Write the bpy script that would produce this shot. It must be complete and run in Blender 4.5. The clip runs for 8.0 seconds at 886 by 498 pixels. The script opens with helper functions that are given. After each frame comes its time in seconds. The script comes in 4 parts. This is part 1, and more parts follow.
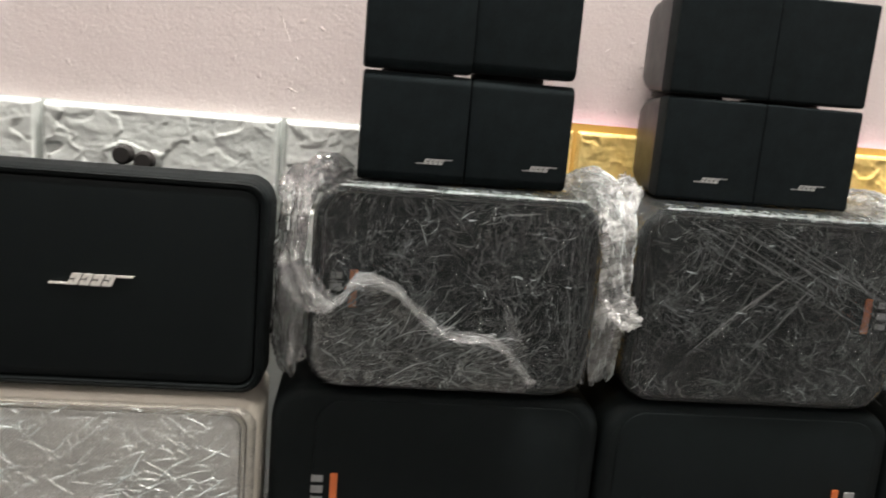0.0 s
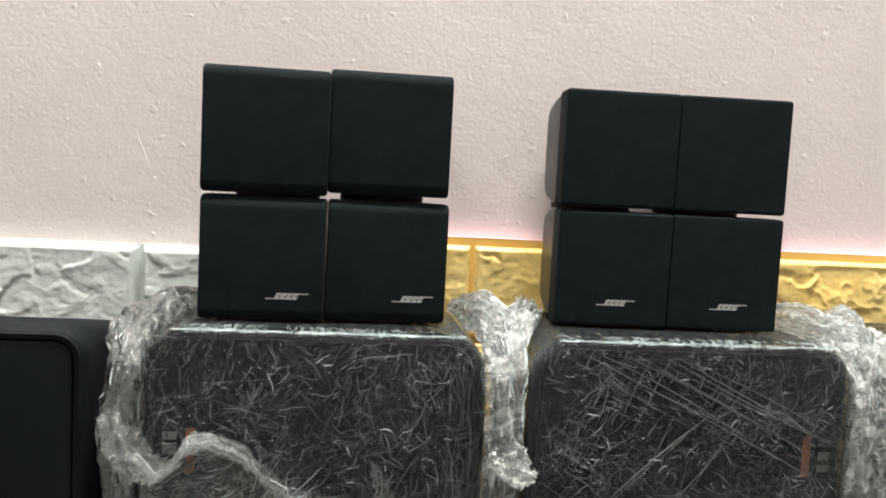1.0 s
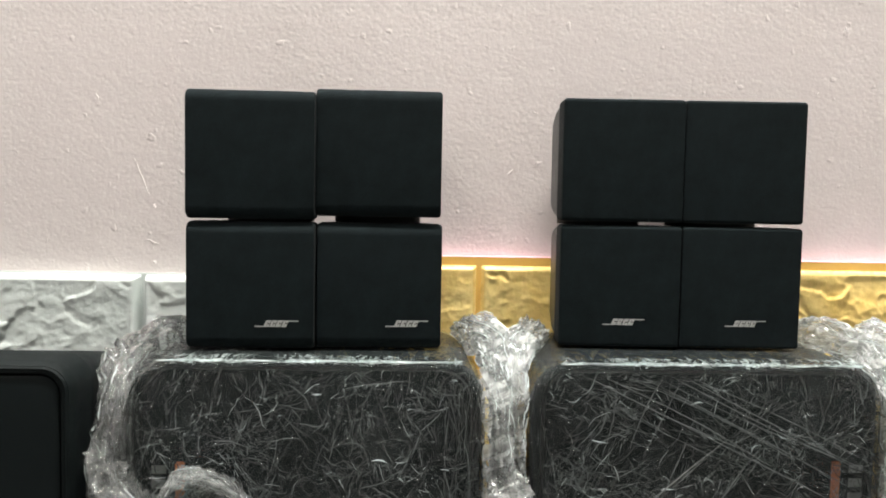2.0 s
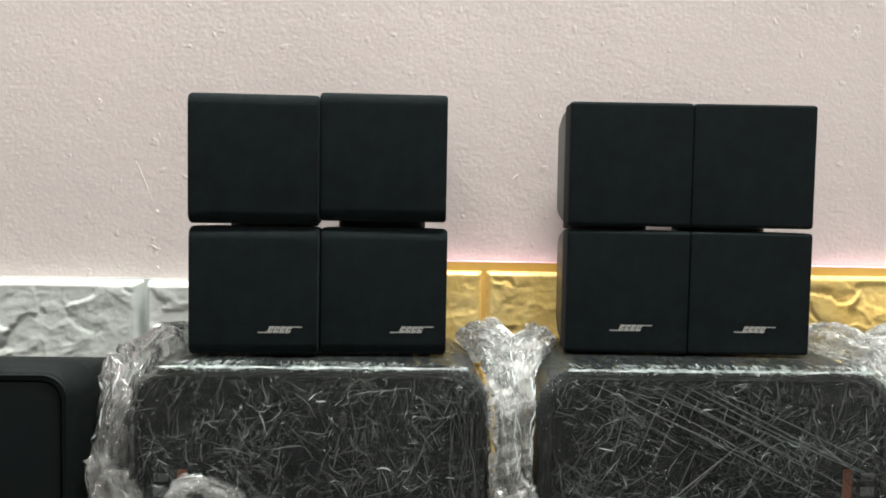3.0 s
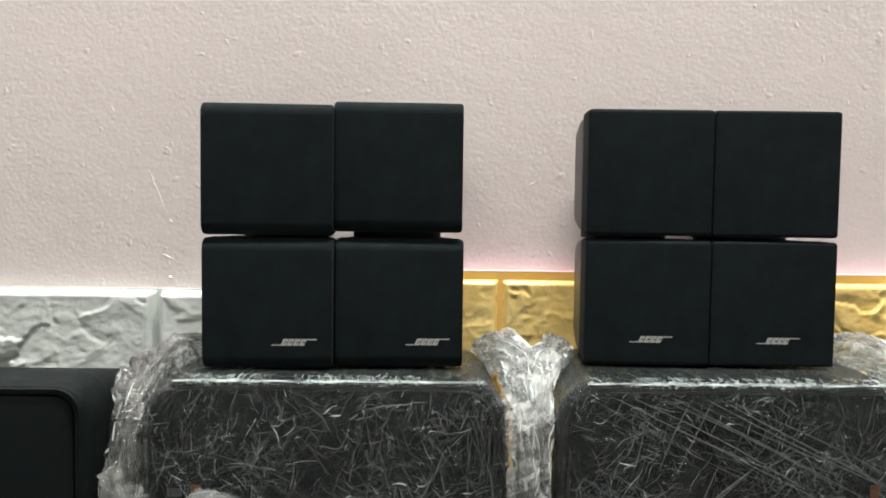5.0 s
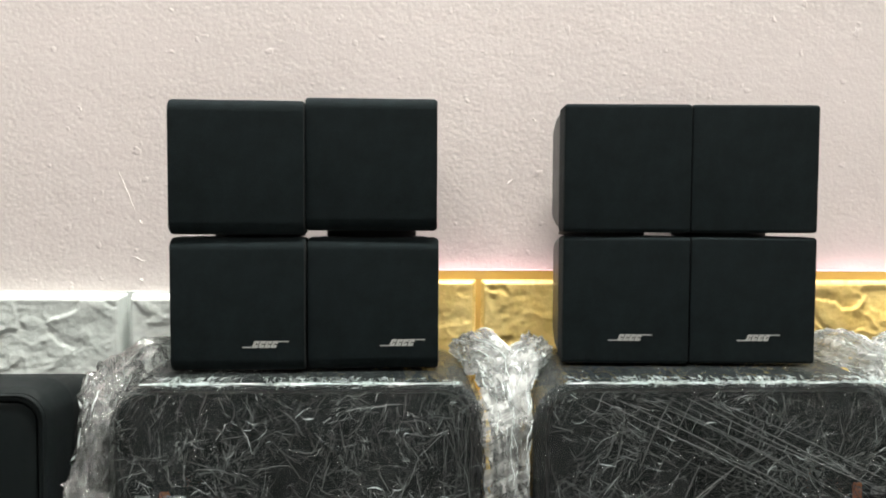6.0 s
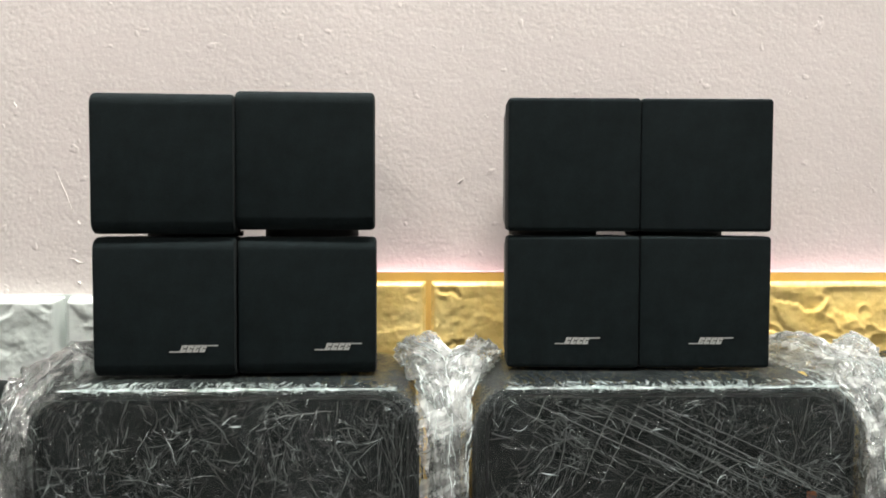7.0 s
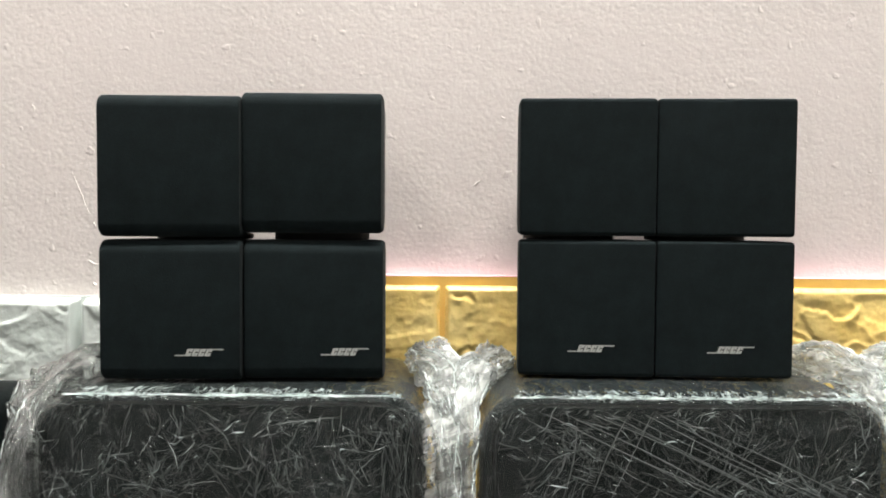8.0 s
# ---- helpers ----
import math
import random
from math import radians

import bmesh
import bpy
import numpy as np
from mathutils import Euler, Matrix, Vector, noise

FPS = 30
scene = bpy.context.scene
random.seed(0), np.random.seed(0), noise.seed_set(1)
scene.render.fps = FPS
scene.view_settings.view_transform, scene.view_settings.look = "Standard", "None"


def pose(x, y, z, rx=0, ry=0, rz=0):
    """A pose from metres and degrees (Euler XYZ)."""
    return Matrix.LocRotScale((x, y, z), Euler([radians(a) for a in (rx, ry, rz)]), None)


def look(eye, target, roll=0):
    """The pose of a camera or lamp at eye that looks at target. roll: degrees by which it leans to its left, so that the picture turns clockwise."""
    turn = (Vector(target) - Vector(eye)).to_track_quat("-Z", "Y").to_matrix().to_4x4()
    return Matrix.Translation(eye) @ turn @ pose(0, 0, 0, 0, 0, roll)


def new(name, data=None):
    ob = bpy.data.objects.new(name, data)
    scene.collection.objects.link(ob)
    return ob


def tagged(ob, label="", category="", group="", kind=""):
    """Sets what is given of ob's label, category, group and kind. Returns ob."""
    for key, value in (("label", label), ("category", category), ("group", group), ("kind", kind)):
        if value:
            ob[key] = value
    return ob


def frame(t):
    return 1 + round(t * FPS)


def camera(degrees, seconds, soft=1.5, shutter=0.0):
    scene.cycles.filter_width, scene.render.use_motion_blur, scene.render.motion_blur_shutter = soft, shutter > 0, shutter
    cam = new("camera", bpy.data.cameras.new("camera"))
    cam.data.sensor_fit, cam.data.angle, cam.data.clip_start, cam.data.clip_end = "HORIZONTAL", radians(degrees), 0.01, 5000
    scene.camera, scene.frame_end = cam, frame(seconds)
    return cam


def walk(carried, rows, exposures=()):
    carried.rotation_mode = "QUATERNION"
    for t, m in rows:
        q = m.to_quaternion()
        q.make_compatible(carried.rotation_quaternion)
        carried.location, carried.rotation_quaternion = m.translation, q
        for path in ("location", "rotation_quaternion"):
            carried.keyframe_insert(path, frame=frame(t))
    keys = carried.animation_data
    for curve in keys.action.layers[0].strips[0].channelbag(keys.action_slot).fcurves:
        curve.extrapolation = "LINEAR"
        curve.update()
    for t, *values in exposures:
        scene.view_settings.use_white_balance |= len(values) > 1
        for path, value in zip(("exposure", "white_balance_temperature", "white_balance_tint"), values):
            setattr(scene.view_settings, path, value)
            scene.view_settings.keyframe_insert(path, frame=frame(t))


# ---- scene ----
cam = camera(57.9, 8.0, soft=1.8, shutter=0.25)
PATH = [
    (0, (0.0, -0.591, 0.384), (0.225, 1.361, 0.012), 5.0),
    (0.2, (-0.004, -0.579, 0.39), (0.316, 1.364, 0.036), 4.6),
    (0.5, (0.021, -0.573, 0.409), (0.367, 1.375, 0.118), 3.8),
    (0.7, (0.045, -0.553, 0.417), (0.387, 1.407, 0.215), 3.9),
    (1, (0.097, -0.514, 0.414), (0.318, 1.467, 0.248), 3.0),
    (1.2, (0.12, -0.504, 0.412), (0.285, 1.483, 0.252), 2.1),
    (1.5, (0.137, -0.501, 0.415), (0.256, 1.49, 0.265), 1.3),
    (2.8, (0.136, -0.491, 0.416), (0.208, 1.505, 0.316), 1.1),
    (3, (0.136, -0.491, 0.415), (0.213, 1.505, 0.303), 1.0),
    (3.5, (0.135, -0.49, 0.414), (0.197, 1.505, 0.292), 1.0),
    (4, (0.132, -0.489, 0.418), (0.177, 1.508, 0.304), 0.9),
    (5.5, (0.136, -0.477, 0.421), (0.188, 1.519, 0.312), 0.6),
    (6, (0.141, -0.473, 0.417), (0.222, 1.522, 0.316), 0.3),
    (6.5, (0.157, -0.473, 0.415), (0.285, 1.519, 0.29), 0.5),
    (7, (0.176, -0.455, 0.413), (0.265, 1.541, 0.325), 0.2),
    (7.5, (0.187, -0.442, 0.412), (0.223, 1.556, 0.323), 0.2),
    (8, (0.193, -0.445, 0.414), (0.187, 1.553, 0.33), 0.4),
]
walk(cam, [(t, look(eye, target, roll)) for t, eye, target, roll in PATH], [(0.0, -0.12, 6950, 14), (0.5, -0.08, 6900, 13), (1.0, -0.04, 6750, 8), (3.5, -0.2, 6700, 7), (5.5, -0.18, 6700, 7), (6.0, 0.02, 6700, 6), (7.0, 0.0, 6700, 6), (8.0, 0.03, 6700, 6)])

# ---- light: lamps under the ceiling of a closed white room ----
world = bpy.data.worlds.new("world")
world.use_nodes = True
world.node_tree.nodes["Background"].inputs["Color"].default_value = (0.8, 0.9, 1.0, 1)
world.node_tree.nodes["Background"].inputs["Strength"].default_value = 0.02
scene.world = world


def area_lamp(name, eye, target, sx, sy, watts, colour):
    data = bpy.data.lights.new(name, "AREA")
    data.shape, data.size, data.size_y, data.energy, data.color = "RECTANGLE", sx, sy, watts, colour
    ob = new(name, data)
    ob.matrix_world = look(eye, target)
    return ob


area_lamp("ceiling_lamp", (0.30, -0.24, 2.35), (0.30, -0.22, 0.0), 1.2, 0.12, 99, (1.0, 0.985, 0.955))
area_lamp("ceiling_lamp", (-0.9, -1.6, 2.35), (-0.9, -1.5, 0.0), 0.5, 0.5, 22, (1.0, 0.94, 0.88))

area_lamp("ceiling_lamp_upper_side", (0.30, -0.24, 2.37), (0.30, -0.24, 3.0), 1.2, 0.12, 45, (1.0, 0.985, 0.955))

WALL_Y = 0.128
TOP = 0.320        # upper face of the upper row of boxes
ROW = 0.164        # upper face of the lower row


# ---- materials ----
def material(name):
    m = bpy.data.materials.new(name)
    m.use_nodes = True
    n = m.node_tree.nodes
    return m, n, m.node_tree.links, n["Principled BSDF"]


def texcoord(n, links, scale=(1, 1, 1), rot=(0, 0, 0)):
    tc, mp = n.new("ShaderNodeTexCoord"), n.new("ShaderNodeMapping")
    mp.inputs["Scale"].default_value, mp.inputs["Rotation"].default_value = scale, rot
    links.new(tc.outputs["Object"], mp.inputs["Vector"])
    return mp.outputs["Vector"]


def turned(n, links, turn, scale):
    """Object coordinates turned about y, then stretched."""
    mp = n.new("ShaderNodeMapping")
    mp.inputs["Scale"].default_value = scale
    links.new(texcoord(n, links, (1, 1, 1), (0, turn, 0)), mp.inputs["Vector"])
    return mp.outputs["Vector"]


def noise_tex(n, links, vec, scale, detail=3, rough=0.55, distort=0.0):
    t = n.new("ShaderNodeTexNoise")
    t.inputs["Scale"].default_value, t.inputs["Detail"].default_value = scale, detail
    t.inputs["Roughness"].default_value, t.inputs["Distortion"].default_value = rough, distort
    links.new(vec, t.inputs["Vector"])
    return t.outputs["Fac"]


def ramp(n, links, fac, stops):
    r = n.new("ShaderNodeValToRGB")
    while len(r.color_ramp.elements) < len(stops):
        r.color_ramp.elements.new(0.5)
    for e, (p, c) in zip(r.color_ramp.elements, stops):
        e.position, e.color = p, (c, c, c, 1) if isinstance(c, (int, float)) else (*c, 1)
    links.new(fac, r.inputs["Fac"])
    return r.outputs["Color"]


def calc(n, links, op, a, b=0.0, clamp=False):
    m = n.new("ShaderNodeMath")
    m.operation, m.use_clamp = op, clamp
    for s, v in zip(m.inputs, (a, b)):
        if isinstance(v, (int, float)):
            s.default_value = v
        else:
            links.new(v, s)
    return m.outputs[0]


def bump(n, links, height, strength, distance, normal=None):
    b = n.new("ShaderNodeBump")
    b.inputs["Strength"].default_value, b.inputs["Distance"].default_value = strength, distance
    links.new(height, b.inputs["Height"])
    if normal is not None:
        links.new(normal, b.inputs["Normal"])
    return b.outputs["Normal"]


def surface(name, c1, c2, rough=(0.4, 0.6), metal=0.0, var=8, grain=900, strength=0.3, depth=0.0004, coarse=0.0, spec=0.5, aniso=(1, 1, 1)):
    """A paint, plastic, cloth or metal: two colours mixed by a broad noise, a grain in the relief."""
    m, n, links, p = material(name)
    vec = texcoord(n, links, aniso)
    broad = noise_tex(n, links, vec, var, 4, 0.6)
    links.new(ramp(n, links, broad, [(0.3, c1), (0.7, c2)]), p.inputs["Base Color"])
    fine = noise_tex(n, links, vec, grain, 2)
    links.new(ramp(n, links, noise_tex(n, links, vec, var * 5, 3), [(0.3, rough[0]), (0.7, rough[1])]), p.inputs["Roughness"])
    p.inputs["Metallic"].default_value, p.inputs["Specular IOR Level"].default_value = metal, spec
    normal = bump(n, links, fine, strength, depth)
    if coarse:
        normal = bump(n, links, noise_tex(n, links, vec, grain / 6, 3), 0.5, coarse, normal)
    links.new(normal, p.inputs["Normal"])
    return m


def wall_paint():
    """Emulsion rolled onto plaster: a fine orange peel, trowel marks, faint stains."""
    m, n, links, p = material("wall_paint")
    vec = texcoord(n, links)
    stain = noise_tex(n, links, vec, 3.0, 5, 0.6)
    links.new(ramp(n, links, stain, [(0.3, (0.665, 0.602, 0.588)), (0.7, (0.735, 0.668, 0.655))]), p.inputs["Base Color"])
    p.inputs["Roughness"].default_value = 0.55
    peel = noise_tex(n, links, vec, 330, 3, 0.6)
    lumps = noise_tex(n, links, texcoord(n, links, (1, 1, 1.5)), 60, 4, 0.65)
    spots = ramp(n, links, noise_tex(n, links, vec, 95, 2), [(0.68, 0.0), (0.76, 1.0)])
    nor = bump(n, links, peel, 0.40, 0.0007)
    nor = bump(n, links, lumps, 0.22, 0.0016, nor)
    nor = bump(n, links, spots, 0.4, 0.0006, nor)
    links.new(nor, p.inputs["Normal"])
    return m


def shards(n, links, size, turn, stretch, warp):
    """Random colour per irregular, warped, stretched cell: the facets of crumpled film."""
    vec = turned(n, links, turn, (size * stretch, size, size / stretch))
    wob = n.new("ShaderNodeTexNoise")
    wob.inputs["Scale"].default_value, wob.inputs["Detail"].default_value = 0.7, 3
    links.new(vec, wob.inputs["Vector"])
    mad = n.new("ShaderNodeVectorMath")
    mad.operation = "MULTIPLY_ADD"
    mad.inputs[1].default_value = (warp, warp, warp)
    links.new(wob.outputs["Color"], mad.inputs[0])
    links.new(vec, mad.inputs[2])
    cell = n.new("ShaderNodeTexVoronoi")
    cell.inputs["Scale"].default_value = 1.0
    links.new(mad.outputs[0], cell.inputs["Vector"])
    return cell.outputs["Color"]


def vmath(n, links, op, a, b=None):
    m = n.new("ShaderNodeVectorMath")
    m.operation = op
    for s, v in zip(m.inputs, (a, b)):
        if isinstance(v, tuple):
            s.default_value = v
        elif v is not None:
            links.new(v, s)
    return m.outputs[0]


def film(name, haze, streak, scale, lines=True, gloss=0.10, white=(0.70, 0.80, 0.81), through_light=0.0, shine_gain=1.1, layers=0.0, tilt=0.12, cell=1.0):
    """Clear stretch film in layers: see-through, glossy, crumpled into facets, whitish where it is bunched or creased,
    crease glints painted in.
    """
    m, n, links, p = material(name)
    out = n["Material Output"]
    vec = texcoord(n, links)
    patches = ramp(n, links, noise_tex(n, links, vec, 26, 4, 0.65), [(0.34, 0.08), (0.68, 1.0)])
    facets = [shards(n, links, size * cell, turn, stretch, warp) for size, turn, stretch, warp in ((70, 0.5, 1.9, 2.6), (120, 2.0, 2.4, 3.0))]
    lean = vmath(n, links, "SUBTRACT", vmath(n, links, "ADD", *facets), (1.0, 1.0, 1.0))
    geo = n.new("ShaderNodeNewGeometry")
    nor = vmath(n, links, "NORMALIZE", vmath(n, links, "ADD", geo.outputs["Normal"], vmath(n, links, "MULTIPLY", lean, (tilt, tilt, tilt))))
    nor = bump(n, links, noise_tex(n, links, vec, 70 * scale, 4, 0.62, 1.4), 0.5, 0.0020, nor)
    split = []
    for f in facets:
        sep = n.new("ShaderNodeSeparateColor")
        links.new(f, sep.inputs[0])
        split.append(ramp(n, links, sep.outputs[0], [(0.25, 0.10), (0.80, 0.75), (1.0, 1.0)]))
    mask = calc(n, links, "MULTIPLY", calc(n, links, "MULTIPLY", calc(n, links, "ADD", *split), calc(n, links, "ADD", patches, 0.25)), haze, True)
    if lines:
        # crease glints as whitish colour: marbled wisps, then straight streaks in four directions, each gone in patches
        ridge = None
        for size, width, top, seed in ((26, 0.030, 0.65, 0.0), (48, 0.026, 0.9, 3.0), (95, 0.030, 0.8, 7.0)):
            at = vmath(n, links, "ADD", vec, (seed, seed, seed))
            t = calc(n, links, "ABSOLUTE", calc(n, links, "SUBTRACT", noise_tex(n, links, at, size * scale, 5, 0.68, 2.6), 0.5))
            thin = ramp(n, links, t, [(0.0, top), (width * 0.35, top * 0.45), (width, top * 0.16), (width * 2.6, 0.0)])
            gate = ramp(n, links, noise_tex(n, links, at, size * 1.6, 3, 0.6), [(0.44, 0.0), (0.62, 1.0)])
            thin = calc(n, links, "MULTIPLY", thin, gate)
            ridge = thin if ridge is None else calc(n, links, "MAXIMUM", ridge, thin)
        for k, (turn, sx, sz) in enumerate(((0.45, 800, 44), (1.25, 900, 60), (2.3, 700, 34), (2.9, 850, 52))):
            t = noise_tex(n, links, turned(n, links, turn, (sx * scale, 60, sz * scale)), 1.0, 3, 0.6, 1.6)
            soft = ramp(n, links, t, [(0.56, 0.0), (0.64, 0.30), (0.72, 1.0)])
            gate = ramp(n, links, noise_tex(n, links, vmath(n, links, "ADD", vec, (k * 2.0 + 1, 0.0, k * 5.0)), 30, 2), [(0.45, 0.0), (0.60, 1.0)])
            ridge = calc(n, links, "MAXIMUM", ridge, calc(n, links, "MULTIPLY", soft, gate))
        nor = bump(n, links, ridge, 0.6, 0.0010, nor)
        mask = calc(n, links, "MAXIMUM", mask, calc(n, links, "MULTIPLY", ridge, streak), True)
    clear, shine, mix = n.new("ShaderNodeBsdfTransparent"), n.new("ShaderNodeBsdfGlossy"), n.new("ShaderNodeMixShader")
    clear.inputs["Color"].default_value = (0.95, 0.965, 0.965, 1)
    shine.inputs["Roughness"].default_value = gloss
    links.new(nor, shine.inputs["Normal"])
    fres = n.new("ShaderNodeFresnel")
    fres.inputs["IOR"].default_value = 1.5
    links.new(nor, fres.inputs["Normal"])
    links.new(calc(n, links, "ADD", calc(n, links, "MULTIPLY", fres.outputs[0], shine_gain), layers, True), mix.inputs[0])
    links.new(clear.outputs[0], mix.inputs[1])
    links.new(shine.outputs[0], mix.inputs[2])
    p.inputs["Base Color"].default_value = (*white, 1)
    p.inputs["Roughness"].default_value = 0.18
    links.new(nor, p.inputs["Normal"])
    veil = n.new("ShaderNodeMixShader")
    links.new(mask, veil.inputs[0])
    links.new(mix.outputs[0], veil.inputs[1])
    lit = n.new("ShaderNodeMixShader")
    lit.inputs[0].default_value = through_light
    glow = n.new("ShaderNodeBsdfTranslucent")
    glow.inputs["Color"].default_value = (*white, 1)
    links.new(p.outputs[0], lit.inputs[1])
    links.new(glow.outputs[0], lit.inputs[2])
    links.new(lit.outputs[0], veil.inputs[2])
    links.new(veil.outputs[0], out.inputs["Surface"])
    return m


def cloth(name, colour):
    """Knitted black speaker cloth."""
    m, n, links, p = material(name)
    vec = texcoord(n, links)
    links.new(ramp(n, links, noise_tex(n, links, vec, 60, 8, 0.8), [(0.36, tuple(c * 0.72 for c in colour)), (0.64, tuple(c * 1.32 for c in colour))]), p.inputs["Base Color"])
    p.inputs["Roughness"].default_value, p.inputs["Specular IOR Level"].default_value = 0.95, 0.12
    p.inputs["Sheen Weight"].default_value, p.inputs["Sheen Roughness"].default_value = 0.02, 0.5
    wx = noise_tex(n, links, texcoord(n, links, (1900, 1900, 700)), 1.0, 1)
    wz = noise_tex(n, links, texcoord(n, links, (700, 1900, 1900)), 1.0, 1)
    links.new(bump(n, links, calc(n, links, "ADD", wx, wz), 0.3, 0.0003), p.inputs["Normal"])
    return m


def perforated(name):
    """White painted grille with rows of small round holes."""
    m, n, links, p = material(name)
    v = n.new("ShaderNodeTexVoronoi")
    v.inputs["Scale"].default_value, v.inputs["Randomness"].default_value = 480, 0.0
    links.new(texcoord(n, links, (1, 0.001, 1), (0, 0.785, 0)), v.inputs["Vector"])
    hole = ramp(n, links, v.outputs["Distance"], [(0.32, 0.0), (0.42, 1.0)])
    mixc = n.new("ShaderNodeMix")
    mixc.data_type = "RGBA"
    mixc.inputs["A"].default_value, mixc.inputs["B"].default_value = (0.80, 0.79, 0.76, 1), (0.98, 0.97, 0.93, 1)
    links.new(hole, mixc.inputs["Factor"])
    links.new(mixc.outputs["Result"], p.inputs["Base Color"])
    links.new(bump(n, links, hole, 0.15, 0.0003), p.inputs["Normal"])
    p.inputs["Roughness"].default_value = 0.5
    return m


M_WALL = wall_paint()
M_ROOM = surface("room_paint", (0.20, 0.205, 0.21), (0.24, 0.245, 0.25), (0.6, 0.8), grain=300)
M_CEILING = surface("ceiling_paint", (0.76, 0.78, 0.80), (0.82, 0.84, 0.86), (0.7, 0.85), grain=300)
M_FLOOR = surface("floor_tile", (0.09, 0.09, 0.09), (0.13, 0.13, 0.125), (0.25, 0.4), var=3, grain=200)
M_FOAM = surface("white_foam_sheet", (0.61, 0.66, 0.64), (0.69, 0.73, 0.71), (0.15, 0.28), var=20, grain=500, strength=0.25, depth=0.0006, coarse=0.0008)
M_GOLD = surface("gold_foil_sheet", (1.0, 0.69, 0.22), (1.0, 0.76, 0.31), (0.22, 0.34), metal=0.06, var=25, grain=420, strength=0.3, depth=0.0006, coarse=0.0010)
M_GOLD_EDGE = surface("gold_foil_edge", (0.92, 0.56, 0.14), (0.96, 0.62, 0.18), (0.35, 0.5), metal=0.2, var=25, grain=420, strength=0.15)
# for the added strip that bounces pink light onto the wall
M_ROSE = surface("rose_bounce_foil", (1.0, 0.60, 0.68), (1.0, 0.65, 0.72), (0.32, 0.42), metal=0.35, var=25, grain=420, strength=0.1)
M_CLOTH = cloth("black_speaker_cloth", (0.0060, 0.0098, 0.0110))
M_BLACK = surface("black_satin_plastic", (0.007, 0.0095, 0.0105), (0.011, 0.014, 0.0155), (0.36, 0.5), grain=1500, strength=0.15, depth=0.0002)
M_BLACK_MATT = surface("black_textured_plastic", (0.0030, 0.0052, 0.0056), (0.0050, 0.0080, 0.0084), (0.62, 0.75), grain=1300, strength=0.4, depth=0.0004, spec=0.15)
M_GRILLE = surface("black_metal_grille", (0.0036, 0.0062, 0.0066), (0.0058, 0.0090, 0.0094), (0.5, 0.65), grain=2600, strength=0.25, depth=0.0003, spec=0.14)
M_PLASTER = surface("bare_plaster", (0.78, 0.73, 0.71), (0.84, 0.79, 0.77), (0.7, 0.8), grain=900, strength=0.3)
M_SILVER = surface("brushed_silver_badge", (0.52, 0.52, 0.50), (0.62, 0.62, 0.60), (0.3, 0.5), metal=0.4, grain=900, strength=0.1)
M_BADGE = surface("pale_silver_badge", (0.74, 0.73, 0.68), (0.82, 0.81, 0.76), (0.35, 0.5), metal=0.1, grain=900, strength=0.1)
M_CREAM = surface("cream_plastic", (0.66, 0.62, 0.53), (0.74, 0.70, 0.61), (0.4, 0.55), var=25, grain=700, strength=0.2)
M_BROWN = surface("dull_brown_groove", (0.16, 0.14, 0.11), (0.24, 0.21, 0.17), (0.6, 0.7), var=40)
M_PERF = perforated("white_perforated_grille")
M_ORANGE = surface("orange_label", (0.62, 0.15, 0.04), (0.72, 0.20, 0.06), (0.45, 0.6), var=60)
M_GREY = surface("grey_print", (0.26, 0.27, 0.27), (0.34, 0.35, 0.35), (0.5, 0.6), var=60)
M_RING = surface("pale_grey_rubber", (0.42, 0.42, 0.39), (0.54, 0.54, 0.50), (0.4, 0.55), var=40)
M_RUBBER = surface("black_rubber", (0.012, 0.011, 0.010), (0.02, 0.018, 0.017), (0.6, 0.75), grain=700)
M_FILM = film("clear_stretch_film", 0.026, 0.10, 1.0, gloss=0.05, tilt=0.06)
M_FILM_THIN = film("thin_bunched_film", 0.08, 0.24, 0.7, gloss=0.06, white=(0.95, 0.97, 0.96), through_light=0.5, shine_gain=1.9, layers=0.03, tilt=0.35)
M_FILM_BUNCH = film("bunched_stretch_film", 0.46, 0.55, 0.7, gloss=0.06, white=(0.95, 0.97, 0.96), through_light=0.5, shine_gain=1.9, layers=0.03, tilt=0.35)


def sheen_paint(name, stops):
    """Sheen and glints of film creases as opaque pale colour, each of its own strength."""
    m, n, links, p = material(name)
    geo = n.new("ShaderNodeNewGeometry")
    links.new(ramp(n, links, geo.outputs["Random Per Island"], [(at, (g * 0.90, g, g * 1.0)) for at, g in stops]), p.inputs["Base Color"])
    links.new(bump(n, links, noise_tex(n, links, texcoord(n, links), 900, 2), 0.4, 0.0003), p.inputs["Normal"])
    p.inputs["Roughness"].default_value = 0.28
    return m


M_DULL_SHEEN = sheen_paint("painted_dull_sheen", [(0.0, 0.018), (0.5, 0.050), (0.85, 0.10), (1.0, 0.17)])
M_CREASE_SHEEN = sheen_paint("painted_crease_sheen", [(0.0, 0.035), (0.55, 0.10), (0.85, 0.23), (1.0, 0.45)])
M_FOLD_SHEEN = sheen_paint("painted_fold_sheen", [(0.0, 0.05), (0.5, 0.10), (1.0, 0.17)])
M_GLINT = sheen_paint("painted_film_glint", [(0.0, 0.16), (0.5, 0.40), (1.0, 0.92)])
M_HIGHLIGHT = sheen_paint("painted_film_highlight", [(0.0, 0.45), (0.5, 0.75), (1.0, 0.95)])
M_FILM_FOLD = film("folded_stretch_film", 0.21, 0.4, 1.0, lines=False)
# mostly opaque white film: glints put in as colour
M_FILM_GLINT = film("painted_film_gleam", 0.85, 0.4, 1.0, lines=False)


